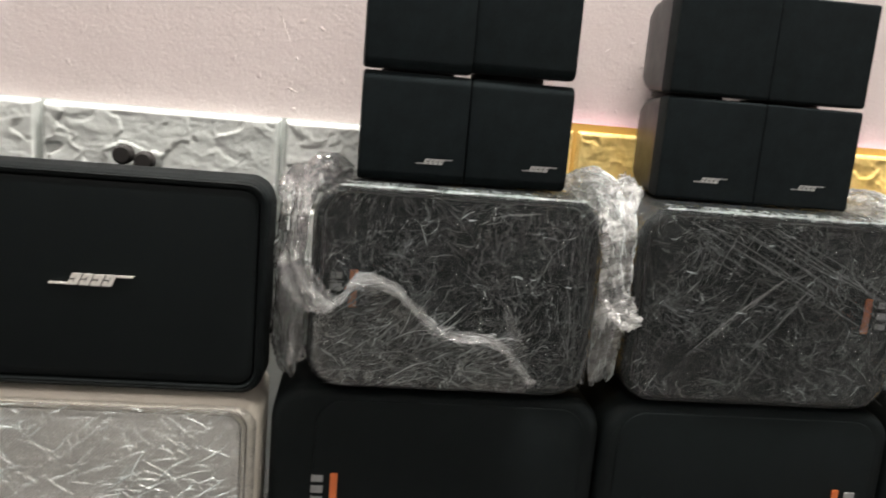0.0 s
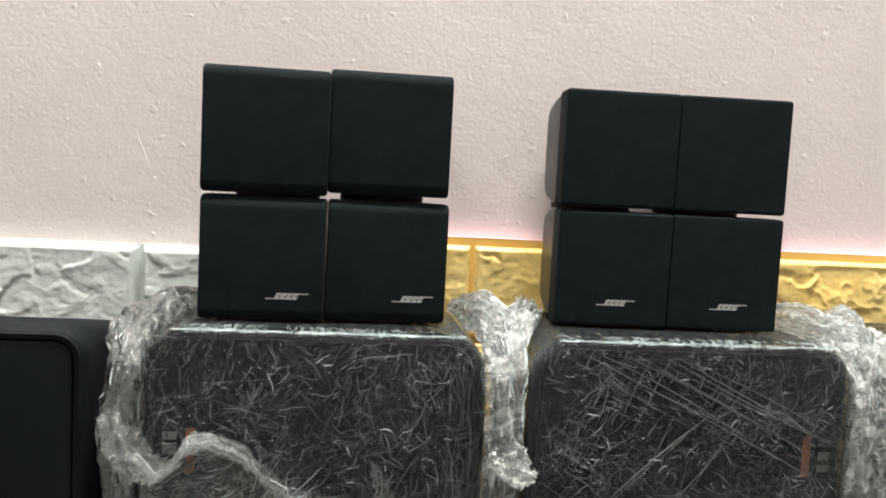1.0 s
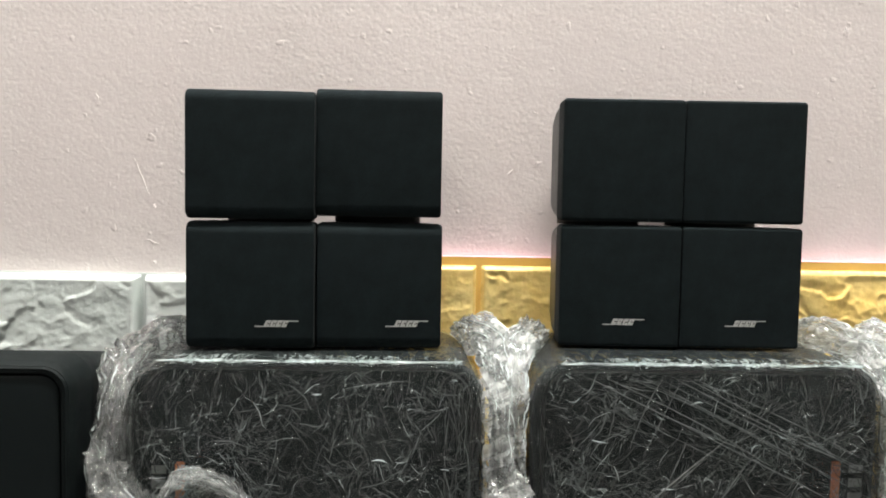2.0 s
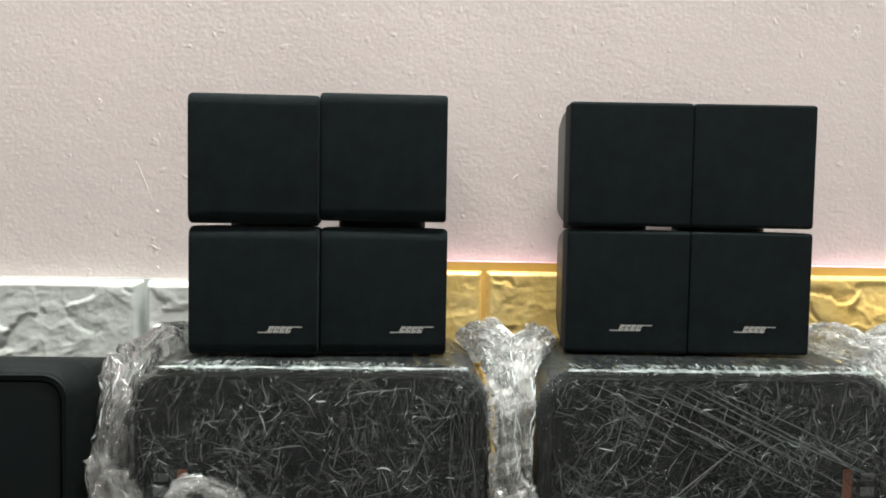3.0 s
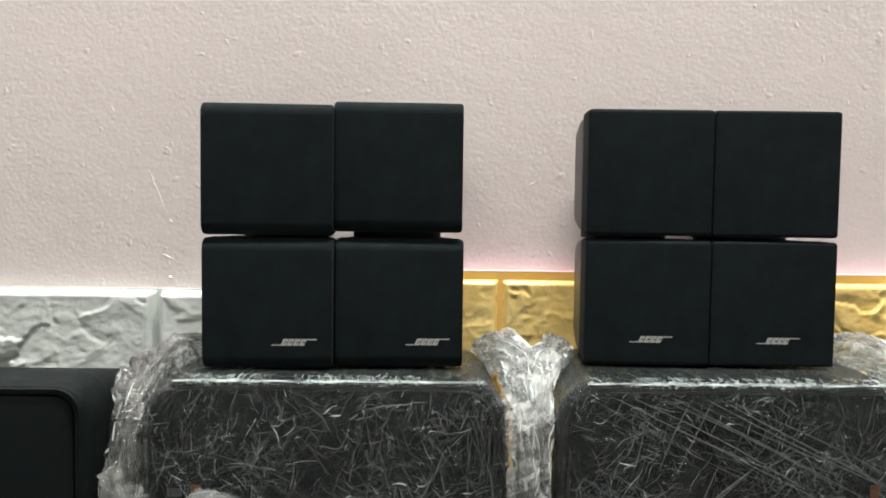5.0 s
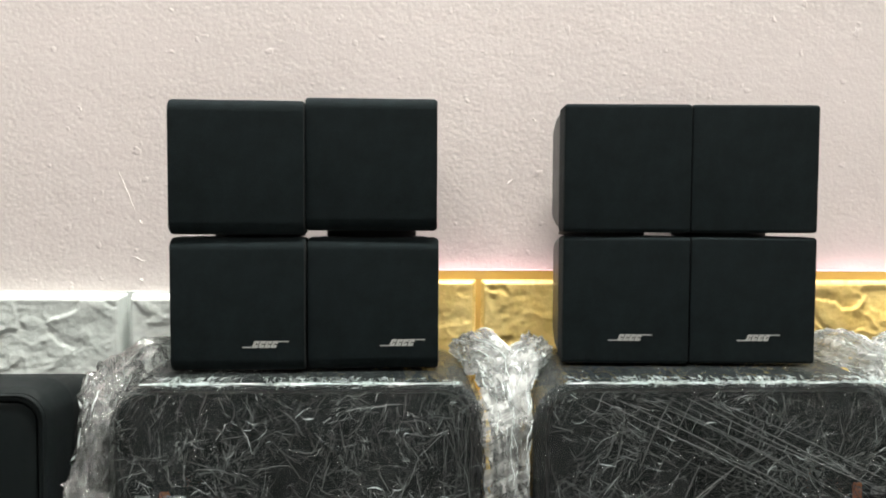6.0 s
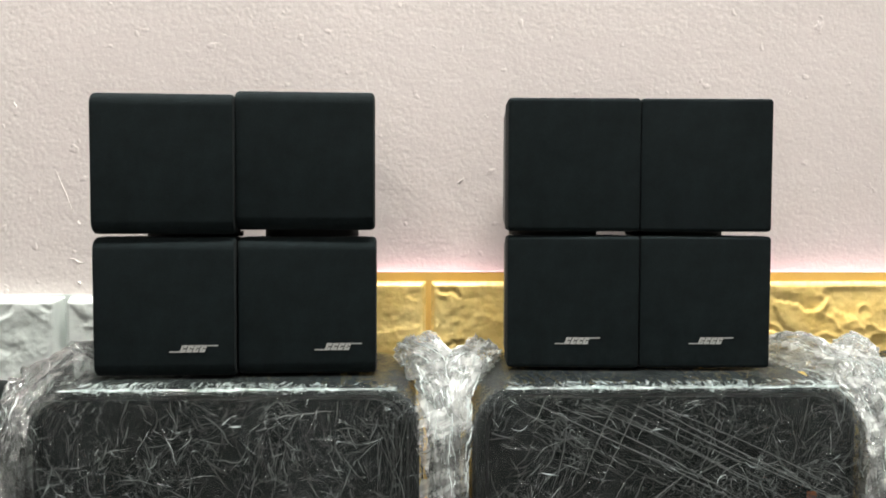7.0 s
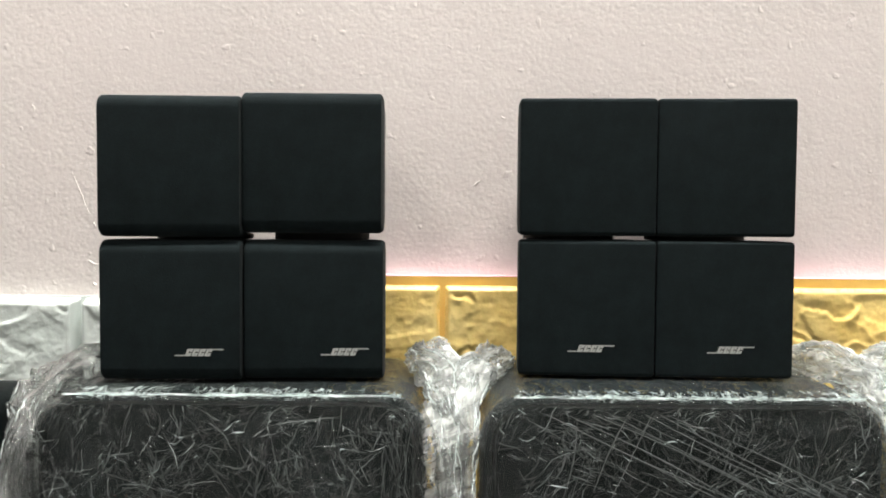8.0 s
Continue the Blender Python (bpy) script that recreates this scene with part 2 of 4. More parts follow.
# ---- building helpers ----
def part(name, bm, mat, parent=None, label="", sharp=0.7):
    bmesh.ops.recalc_face_normals(bm, faces=bm.faces)
    for f in bm.faces:
        f.smooth = True
    for e in bm.edges:
        if len(e.link_faces) == 2 and e.calc_face_angle(0) > sharp:
            e.smooth = False
    me = bpy.data.meshes.new(name)
    bm.to_mesh(me)
    bm.free()
    me.materials.append(mat)
    ob = new(name, me)
    if parent is not None:
        ob.parent = parent
    if label:
        tagged(ob, label)
    return ob


def thing(name, x, y, z, label, category, group="", turn=0):
    ob = new(name)
    ob.empty_display_size = 0.03
    ob.matrix_world = pose(x, y, z, 0, 0, turn)
    return tagged(ob, label, category, group)


def rr(w, h, r, n=6, cx=0.0, cz=0.0, per=0):
    """A rounded rectangle in x and z; per > 0: so many points at even steps round it."""
    r = min(r, w / 2 - 1e-5, h / 2 - 1e-5)
    pts = []
    for i, (sx, sz) in enumerate(((1, 1), (-1, 1), (-1, -1), (1, -1))):
        for k in range(n + 1):
            a = math.pi / 2 * (i + k / n)
            pts.append((cx + sx * (w / 2 - r) + r * math.cos(a), cz + sz * (h / 2 - r) + r * math.sin(a)))
    if not per:
        return pts
    loop = pts + pts[:1]
    cum = [0.0]
    for a, b in zip(loop, loop[1:]):
        cum.append(cum[-1] + math.hypot(b[0] - a[0], b[1] - a[1]))
    xs = np.linspace(0, cum[-1], per, endpoint=False)
    return list(zip(np.interp(xs, cum, [p[0] for p in loop]), np.interp(xs, cum, [p[1] for p in loop])))


def loft(rings, cap=(True, True), bm=None):
    """Skins rings of equal length, each a list of (x, y, z)."""
    bm = bm or bmesh.new()
    vs = [[bm.verts.new(p) for p in ring] for ring in rings]
    for a, b in zip(vs, vs[1:]):
        for i in range(len(a)):
            j = (i + 1) % len(a)
            bm.faces.new((a[i], a[j], b[j], b[i]))
    if cap[0]:
        bm.faces.new(vs[0][::-1])
    if cap[1]:
        bm.faces.new(vs[-1])
    return bm


def rings_y(spec, n=6, cx=0.0, cz=0.0):
    """spec: rows of (y, width, height, radius)."""
    return [[(x, y, z) for x, z in rr(w, h, r, n, cx, cz)] for y, w, h, r in spec]


def block(x0, x1, y0, y1, z0, z1, bevel=0.0, bm=None):
    bm = bm or bmesh.new()
    made = bmesh.ops.create_cube(bm, size=1.0)["verts"]
    for v in made:
        v.co = Vector((x0 + (v.co.x + 0.5) * (x1 - x0), y0 + (v.co.y + 0.5) * (y1 - y0), z0 + (v.co.z + 0.5) * (z1 - z0)))
    if bevel:
        bmesh.ops.bevel(bm, geom=[e for e in bm.edges if e.verts[0] in made], offset=bevel, segments=2, affect="EDGES")
    return bm


def extrude_poly(polys, y0, y1):
    """Flat polygons in x and z as plates from y0 to y1."""
    bm = bmesh.new()
    for poly in polys:
        a = [bm.verts.new((x, y0, z)) for x, z in poly]
        b = [bm.verts.new((x, y1, z)) for x, z in poly]
        bm.faces.new(a[::-1])
        bm.faces.new(b)
        for i in range(len(poly)):
            j = (i + 1) % len(poly)
            bm.faces.new((a[i], a[j], b[j], b[i]))
    return bm


def cylinder(r, y0, y1, axis="y", seg=28, centre=(0, 0, 0), ease=0.0):
    """A turned disc along an axis, with eased rims."""
    bm = bmesh.new()
    spec = [(y0, r - ease), (y0 + ease, r), (y1 - ease, r), (y1, r - ease)] if ease else [(y0, r), (y1, r)]
    rings = []
    for h, q in spec:
        ring = []
        for i in range(seg):
            a = 2 * math.pi * i / seg
            u, v = q * math.cos(a), q * math.sin(a)
            p = (u, h, v) if axis == "y" else (u, v, h)
            ring.append(tuple(p[k] + centre[k] for k in range(3)))
        rings.append(ring)
    return loft(rings, bm=bm)


def fbm(p, s, octaves=4):
    return noise.fractal(Vector(p) * s, 0.9, 2.1, octaves)


# ---- the room ----
def room_wall(name, label, args, mat):
    ob = part(name, block(*args), mat)
    return tagged(ob, label, "wall", kind="structure")


wall = room_wall("wall_north", "pinkish white painted plaster wall with a rolled texture", (-1.8, 2.2, WALL_Y, WALL_Y + 0.12, 0.0, 2.5), M_WALL)
room_wall("wall_south", "plain pale painted wall", (-1.8, 2.2, -2.72, -2.60, 0.0, 2.5), M_ROOM)
room_wall("wall_west", "plain pale painted wall", (-1.92, -1.8, -2.72, WALL_Y + 0.12, 0.0, 2.5), M_ROOM)
room_wall("wall_east", "plain pale painted wall", (2.2, 2.32, -2.72, WALL_Y + 0.12, 0.0, 2.5), M_ROOM)
tagged(part("floor", block(-1.92, 2.32, -2.72, WALL_Y + 0.12, -0.1, 0.0), M_FLOOR), "beige glazed tile floor", "floor", kind="structure")
tagged(part("ceiling", block(-1.92, 2.32, -2.72, WALL_Y + 0.12, 2.5, 2.6), M_CEILING), "plain white ceiling", "ceiling", kind="structure")


def scratch(points, width, height):
    """A thin ridge of lifted paint along a line on the wall."""
    bm = bmesh.new()
    rows = []
    for i, (x, z) in enumerate(points):
        j, k = max(i - 1, 0), min(i + 1, len(points) - 1)
        d = Vector((points[k][0] - points[j][0], points[k][1] - points[j][1])).normalized()
        e = math.sin(math.pi * (i + 0.3) / (len(points) - 0.4))
        w, hgt = width * (0.35 + 0.65 * e), height * e
        rows.append([bm.verts.new((x - d.y * s * w, WALL_Y + 0.0003 - hgt * q, z + d.x * s * w)) for s, q in ((-1, 0), (-0.4, 0.7), (0, 1), (0.4, 0.7), (1, 0))])
    for a, b in zip(rows, rows[1:]):
        for i in range(4):
            bm.faces.new((a[i], a[i + 1], b[i + 1], b[i]))
    return bm


def jittered(a, b, n, amount, seed):
    rnd = random.Random(seed)
    return [(a[0] + (b[0] - a[0]) * i / n + rnd.uniform(-amount, amount), a[1] + (b[1] - a[1]) * i / n + rnd.uniform(-amount, amount)) for i in range(n + 1)]


for seed, (a, b, w, h) in enumerate([((-0.0775, 0.452), (-0.0590, 0.406), 0.0005, 0.0006), ((-0.0595, 0.408), (-0.0570, 0.404), 0.0007, 0.0010), ((-0.080, 0.466), (-0.0775, 0.452), 0.0003, 0.0003),
                                     ((-0.102, 0.493), (-0.100, 0.485), 0.0007, 0.0006), ((-0.066, 0.381), (-0.054, 0.376), 0.0007, 0.0008), ((-0.060, 0.3635), (-0.057, 0.362), 0.0012, 0.0012),
                                     ((0.212, 0.434), (0.218, 0.440), 0.0007, 0.0008), ((0.231, 0.486), (0.236, 0.482), 0.0007, 0.0006), ((0.475, 0.551), (0.479, 0.557), 0.0006, 0.0008),
                                     ((-0.060, 0.378), (-0.058, 0.371), 0.0004, 0.0005), ((0.455, 0.500), (0.458, 0.506), 0.0005, 0.0006), ((-0.17, 0.42), (-0.165, 0.424), 0.0005, 0.0004)]):
    part("scratch", scratch(jittered(a, b, 9, 0.0005, seed), w, h), M_PLASTER, wall)


# ---- embossed wall sheets, brick by brick ----
def brick(x0, x1, z0, z1, seed, amp, slope, base):
    """One puffed, split-stone brick: sloped rims, a rough face."""
    nx, nz = max(int((x1 - x0) / 0.0013), 8), max(int((z1 - z0) / 0.0013), 8)
    face = min(0.1150, base - 0.0052)
    off = Vector((seed * 7.3, seed * 3.1, seed * 1.7))
    co, faces = [], []
    for j in range(nz + 1):
        for i in range(nx + 1):
            x, z = x0 + (x1 - x0) * i / nx, z0 + (z1 - z0) * j / nz
            d = min(x - x0, x1 - x, z - z0, z1 - z)
            e = min(max(d / slope, 0.0), 1.0)
            e = e * e * (3 - 2 * e)
            p = Vector((x * 46, z * 62, 0)) + off
            warp = Vector((noise.noise(p * 0.6), noise.noise(p * 0.6 + Vector((9, 4, 1))), 0)) + 0.45 * Vector((noise.noise(p * 1.7), noise.noise(p * 1.7 + Vector((9, 4, 1))), 0))
            spot = Vector((p.x * 0.52, p.y * 0.62, seed * 2.0)) + warp * 0.55
            v = noise.voronoi(spot)[1][0]
            plate = (spot.x - v.x) * noise.noise(v * 7.1) * 1.6 + (spot.y - v.y) * (noise.noise(v * 3.3 + Vector((9, 0, 0))) * 1.6 + 0.25) + 0.5 * noise.noise(v * 5.7)
            big = 1.3 * plate + 0.55 * (1 - abs(noise.noise(p * 0.42 + warp))) ** 18 + 0.35 * noise.noise(p * 0.3) - 0.2
            keep = min(max(noise.noise(p * 0.22 + Vector((3, 8, 2))) * 2.2 + 0.6, 0.45), 1.0)
            big = big * keep
            inner = min(max((d - slope * 0.7) / 0.005, 0.0), 1.0)
            fine = noise.fractal(p * 4.0, 0.7, 2.2, 3)
            co.append((x, base - (base - face) * e - inner * (amp * big + amp * 0.14 * fine) * 0.75, z))
    for j in range(nz):
        for i in range(nx):
            k = j * (nx + 1) + i
            faces.append((k, k + 1, k + nx + 2, k + nx + 1))
    me = bpy.data.meshes.new("brick")
    me.from_pydata(co, [], faces)
    me.polygons.foreach_set("use_smooth", [True] * len(faces))
    return me


def brick_sheet(name, x0, x1, top, rim, seams, mat, edge_mat, label, seed, back=0.1212):
    sheet = tagged(part(name, block(x0, x1, back, WALL_Y + 0.001, 0.0, top, 0.0003), edge_mat), label, "wall panel", kind="structure")
    if mat is M_GOLD:
        # added reflector strip: gives the pink glow on the wall above
        part("bounce_strip", block(x0, x1, back + 0.0002, WALL_Y, top, top + 0.0004), M_ROSE, sheet, "added rose strip that bounces pink light onto the wall")
    cuts = [x0] + [s for s in seams if x0 < s < x1] + [x1]
    for r in range(2):
        zt = top - rim - r * 0.077
        for k, (a, b) in enumerate(zip(cuts, cuts[1:])):
            me = brick(a + 0.0016, b - 0.0016, zt - 0.0745, zt, seed + k + 11 * r, 0.0024 if mat is M_GOLD else 0.0026, 0.0030 if mat is M_GOLD else 0.0032, back + 0.0003)
            me.materials.append(mat)
            ob = new("brick", me)
            ob.parent = sheet
    return sheet


brick_sheet("white_panel", -0.87, 0.075, 0.3545, 0.0012, (-0.669, -0.468, -0.267, -0.0665), M_FOAM, M_FOAM, "glossy white foam wall sheet embossed with rough bricks", 3, 0.1262)
brick_sheet("gold_panel", 0.077, 1.19, 0.3710, 0.0062, (0.1912, 0.3912, 0.5912, 0.7912, 0.9912), M_GOLD, M_GOLD_EDGE, "shiny gold foil wall sheet embossed with rough bricks", 31, 0.1172)


# ---- small cube speakers ----
CW, CH, CD, GAP = 0.0790, 0.0792, 0.100, 0.0024


def badge_outline(w, h, slant=0.45):
    """A slanted badge: four notched plates between a fine line low on one side and one high on the other."""
    def slanted(pts):
        return [(x * w + slant * z * h, z * h) for x, z in pts]
    plates = [slanted([(-0.50, 0.0), (-0.30, 0.0), (-0.30, 0.16), (-0.50, 0.16)]), slanted([(0.24, 0.84), (0.46, 0.84), (0.46, 1.0), (0.24, 1.0)])]
    for k in range(4):
        a, b = -0.295 + 0.137 * k, -0.295 + 0.137 * k + 0.120
        g = 0.055
        plates.append(slanted([(a, 0.0), (b, 0.0), (b, 0.43), (b - g, 0.43), (b - g, 0.22), (a + g, 0.22), (a + g, 0.78), (b - g, 0.78), (b - g, 0.57), (b, 0.57), (b, 1.0), (a, 1.0)]))
    return plates


def cube_speaker(x, y, turn, badge_x, up, label, rise=0.0, pivot=(0.0, 0.0285), roll=0.0075):
    """Two small cubes on one pivot: cloth front, tapered plastic back, badge on the lower cube. up: (shift x, turn, lift) of the upper one."""
    t = thing("cube_speaker", x, y, TOP + rise, label, "speaker", "small cube speakers", turn)
    for k, name in enumerate(("lower_cube", "upper_cube")):
        cz = CH / 2 + k * (CH + GAP)
        body = part(name, loft(rings_y([(0.0215, CW - 0.0016, CH - 0.0014, 0.005), (0.022, CW - 0.0006, CH - 0.0004, 0.005), (0.045, CW - 0.0014, CH - 0.0008, 0.007),
                                        (0.080, CW - 0.0070, CH - 0.0030, 0.010), (0.096, CW - 0.0120, CH - 0.0070, 0.013), (CD, CW - 0.0200, CH - 0.0150, 0.013)])), M_BLACK, t, "satin black plastic housing")
        rows = [(0.0, CW - 0.0022, CH - 2 * roll, 0.0008)]
        for a in range(1, 9):
            q = math.pi / 2 * a / 8
            rows.append((roll * (1 - math.cos(q)), CW - 0.0014 * (1 - a / 8), CH - 2 * roll * (1 - math.sin(q)), 0.0008 + 0.0002 * a))
        part("grille", loft(rings_y(rows + [(0.0212, CW, CH, 0.0026)], 5)), M_CLOTH, body, "black knitted cloth grille")
        m = pose(0, 0, cz)
        if k:
            m = pose(up[0], 0, cz + up[2], 0, 0, up[1])
        body.matrix_local = m
        if not k:
            badge = part("badge", extrude_poly(badge_outline(0.0265, 0.0041), -0.0003, 0.0012), M_SILVER, body, "slanted silver badge")
            badge.location = (badge_x, 0.0002, -CH / 2 + 0.0144)
    pad = part("pivot", cylinder(pivot[1], 0.0, GAP + 0.0010 + up[2], axis="z"), M_RUBBER, t, "round black rubber pivot")
    pad.location = (pivot[0], 0.058, CH - 0.0005)
    return t


cube_speaker(0.0395, -0.0010, 0.8, 0.0160, (-0.0003, 1.0, -0.0007), "black double cube speaker standing on the film-wrapped box", pivot=(0.0042, 0.0290))
cube_speaker(0.1189, 0.0045, 1.8, 0.0172, (-0.0012, -0.8, 0.0018), "black double cube speaker beside its twin on the wrapped box", pivot=(-0.0019, 0.0295))
cube_speaker(0.2750, 0.0180, -3.5, 0.0025, (0.0, 1.0, 0.0004), "black double cube speaker turned a little on the wrapped box", 0.0008, (-0.0060, 0.0290), 0.0025)
cube_speaker(0.3545, 0.0160, -2.0, 0.0035, (-0.0004, -0.6, 0.0004), "black double cube speaker with a sharp-edged cloth front", 0.0008, (-0.0030, 0.0310), 0.0020)


# ---- box speakers ----
def film_shell(w, h, r, y0, y1, seed, amp, side_amp, cx=0.0, cz=0.0, per=400):
    """A wrinkled skin of film round the front and sides of a box."""
    rings = []
    edge = 0.006
    for s in np.linspace(0.02, 1.0, 44):
        k = float(s)
        rings.append(([(p[0], p[1]) for p in rr((w - 2 * edge) * k, (h - 2 * edge) * k, r * k, 8, cx, cz, per)], y0, 1.0, 0.0))
    for a in np.linspace(0.15, 1.0, 7):
        q = a * math.pi / 2
        rings.append((rr(w - 2 * edge + 2 * edge * math.sin(q), h - 2 * edge + 2 * edge * math.sin(q), r, 8, cx, cz, per), y0 + edge * (1 - math.cos(q)), 1.0 - a, a))
    for b in np.linspace(0.05, 1.0, 26):
        rings.append((rr(w, h, r, 8, cx, cz, per), y0 + edge + (y1 - y0 - edge) * float(b), 0.0, 1.0))
    out = []
    off = Vector((seed * 5.1, seed * 2.3, seed))
    for pts, y, front, side in rings:
        ring = []
        for x, z in pts:
            p = Vector((x, y, z)) + off
            warp = Vector((noise.noise(p * 22), noise.noise(p * 22 + Vector((4, 2, 9))), noise.noise(p * 22 + Vector((1, 7, 3))))) * 0.014
            f = abs(noise.noise((p + warp) * 75)) * 1.2 + 0.5 * abs(noise.noise((p + warp) * 170))
            d = max(f, 0.0)
            n = Vector((x - cx, 0, z - cz)).normalized()
            g = 0.6 + 0.8 * abs(noise.noise(p * 40))
            back = min(max((y - y0 - edge) / 0.035, 0.0), 1.0)
            taut = 0.0003 * noise.noise(Vector((x * 330, y * 30, z * 330)) + off)
            o = n * ((side_amp * d * g * (0.12 + 0.88 * back) + taut) * side) + Vector((0, -1, 0)) * (amp * d * front)
            ring.append((x + o.x, y + o.y, z + o.z))
        out.append(ring)
    return loft(out, cap=(True, False))


def ribbon(path, seed, crumple=0.004, folds=3, n=80, m=40):
    """A bunched strip of film. path: rows of (x, y, z, half width, turn of its width about z in degrees)."""
    bm = bmesh.new()
    ts = np.linspace(0, len(path) - 1, n)
    cols = [np.interp(ts, range(len(path)), [p[k] for p in path]) for k in range(5)]
    rows = []
    off = Vector((seed * 3.7, seed * 1.9, seed * 0.8))
    for i in range(n):
        c = Vector((cols[0][i], cols[1][i], cols[2][i]))
        a = radians(cols[4][i])
        j0, j1 = max(i - 1, 0), min(i + 1, n - 1)
        along = Vector([cols[k][j1] - cols[k][j0] for k in range(3)]).normalized()
        side = Vector((math.cos(a), math.sin(a), 0.0))
        side = (side - along * side.dot(along)).normalized()
        up = along.cross(side)
        row = []
        for j in range(m):
            v = 2 * j / (m - 1) - 1
            q = Vector((v * 2.2, i / n * len(path) * 0.42, 0)) + off
            pleat = math.sin(v * math.pi * folds + 3 * noise.noise(q * 1.4)) * 0.5
            ragged = 1.0 + 0.35 * noise.noise(Vector((i * 0.21, seed, 3 if v > 0 else 8)))
            p = c + side * (v * 1.3 * cols[3][i] * ragged) + up * (crumple * (pleat + 0.6 * noise.fractal(q * 3.1, 0.8, 2.2, 3)))
            p += Vector([noise.noise(q * 4.0 + Vector((k * 11, 0, 5))) for k in range(3)]) * crumple * 0.45
            row.append(bm.verts.new(p))
        rows.append(row)
    for a, b in zip(rows, rows[1:]):
        for j in range(m - 1):
            bm.faces.new((a[j], a[j + 1], b[j + 1], b[j]))
    return bm


def puff(path, seed, pleats=3, depth=0.13, n=110, m=72):
    """A hollow, slack roll of film. path: rows of (x, y, z, radius)."""
    ts = np.linspace(0, len(path) - 1, n)
    cols = [np.interp(ts, range(len(path)), [p[k] for p in path]) for k in range(4)]
    rings, off = [], Vector((seed * 2.9, seed * 1.3, seed * 0.7))
    for i in range(n):
        j0, j1 = max(i - 3, 0), min(i + 3, n - 1)
        along = Vector([cols[k][j1] - cols[k][j0] for k in range(3)]).normalized()
        u = along.cross(Vector((0.3, 1, 0.2))).normalized()
        v = along.cross(u)
        c = Vector((cols[0][i], cols[1][i], cols[2][i]))
        close = math.sqrt(max(1 - (2 * i / (n - 1) - 1) ** 8, 0.02))
        ring = []
        for j in range(m):
            q = 2 * math.pi * j / m
            s = Vector((math.cos(q) * 1.3, math.sin(q) * 1.3, i / n * len(path) * 0.85)) + off
            r = 1 + depth * math.sin(pleats * q + 4 * noise.noise(s * 0.9)) + 0.55 * noise.noise(s * 1.1) + 0.40 * abs(noise.noise(s * 2.7)) + 0.32 * abs(noise.noise(Vector((s.x, s.y, s.z * 1.3)) * 5.0)) + 0.16 * abs(noise.noise(Vector((s.x, s.y, s.z * 3)) * 10.0)) - 0.12
            ring.append(c + (u * math.cos(q) + v * math.sin(q)) * (cols[3][i] * r * close))
        rings.append(ring)
    return loft(rings)


def fold_line(a, b, y, width, seed):
    """One straight fold of film standing a little off the front."""
    rnd = random.Random(seed)
    n = 14
    bm = bmesh.new()
    d = Vector((b[0] - a[0], b[1] - a[1])).normalized()
    bow, rows = rnd.uniform(-0.0025, 0.0025), []
    for i in range(n + 1):
        t = i / n
        e = math.sin(math.pi * min(max(t, 0.02), 0.98))
        x, z = a[0] + (b[0] - a[0]) * t - d.y * bow * e, a[1] + (b[1] - a[1]) * t + d.x * bow * e
        w = width * (0.25 + 0.75 * e) * rnd.uniform(0.7, 1.2)
        rows.append([bm.verts.new((x - d.y * s * w, y - q * width * 0.8, z + d.x * s * w)) for s, q in ((-1, 0), (0, 1), (1, 0.1))])
    for p, q in zip(rows, rows[1:]):
        for j in range(2):
            bm.faces.new((p[j], p[j + 1], q[j + 1], q[j]))
    return bm


def creases(x0, x1, z0, z1, y, number, seed, widths, lengths, slants=(), share=0.0, bend=0.45, thickness=0.35, below=()):
    """Many small strips of painted sheen over the front of a wrapped box, kinked and uneven, gathered in clusters, as
    one mesh. slants: favoured directions in degrees.
    """
    rnd = random.Random(seed)
    co, faces = [], []
    for k in range(number):
        for attempt in range(9):
            x, z = rnd.uniform(x0, x1), rnd.uniform(z0, z1)
            if below and z > np.interp(x, [p[0] for p in below], [p[2] for p in below]):
                continue
            if noise.noise(Vector((x * 32, seed, z * 32))) + 0.6 * noise.noise(Vector((x * 90, seed, z * 90))) > rnd.uniform(-0.25, 0.55):
                break
        else:
            if below:
                continue
        flow = 1.8 * math.pi * noise.noise(Vector((x * 20, seed + 4, z * 20)))
        q = flow + rnd.gauss(0, 0.75) + (math.pi / 2 if rnd.random() < 0.3 else 0)
        s = lengths[0] + (lengths[1] - lengths[0]) * rnd.random() ** 2.0
        turn = rnd.gauss(0, bend)
        if slants and rnd.random() < share:
            q, s, turn = radians(rnd.choice(slants)) + rnd.gauss(0, 0.06), s * 1.7, turn * 0.2
        w = rnd.uniform(*widths)
        n = 7
        a, start = q - turn / 2, len(co)
        lift = rnd.uniform(0.0, 0.0006)
        for i in range(n + 1):
            e = w * max(math.sin(math.pi * i / n), 0.05) * rnd.uniform(0.45, 1.25)
            f = w * max(math.sin(math.pi * i / n), 0.05) * rnd.uniform(0.45, 1.25)
            dx, dz = math.cos(a), math.sin(a)
            if not (x0 < x < x1 and z0 < z < z1):
                e = f = 0.00001
            co += [(x - dz * e, y - lift, z + dx * e), (x, y - lift - min(e, 0.0006) * thickness - 0.00005, z), (x + dz * f, y - lift, z - dx * f)]
            if i:
                b = start + 3 * i
                faces += [(b - 3, b - 2, b + 1, b), (b - 2, b - 1, b + 2, b + 1)]
            x, z, a = min(max(x + dx * s / n, x0), x1), min(max(z + dz * s / n, z0), z1), a + turn / n + rnd.gauss(0, 0.16)
    return flat_mesh(co, faces)


def flat_mesh(co, faces):
    me = bpy.data.meshes.new("sheet")
    me.from_pydata(co, [], faces)
    bm = bmesh.new()
    bm.from_mesh(me)
    bpy.data.meshes.remove(me)
    return bm


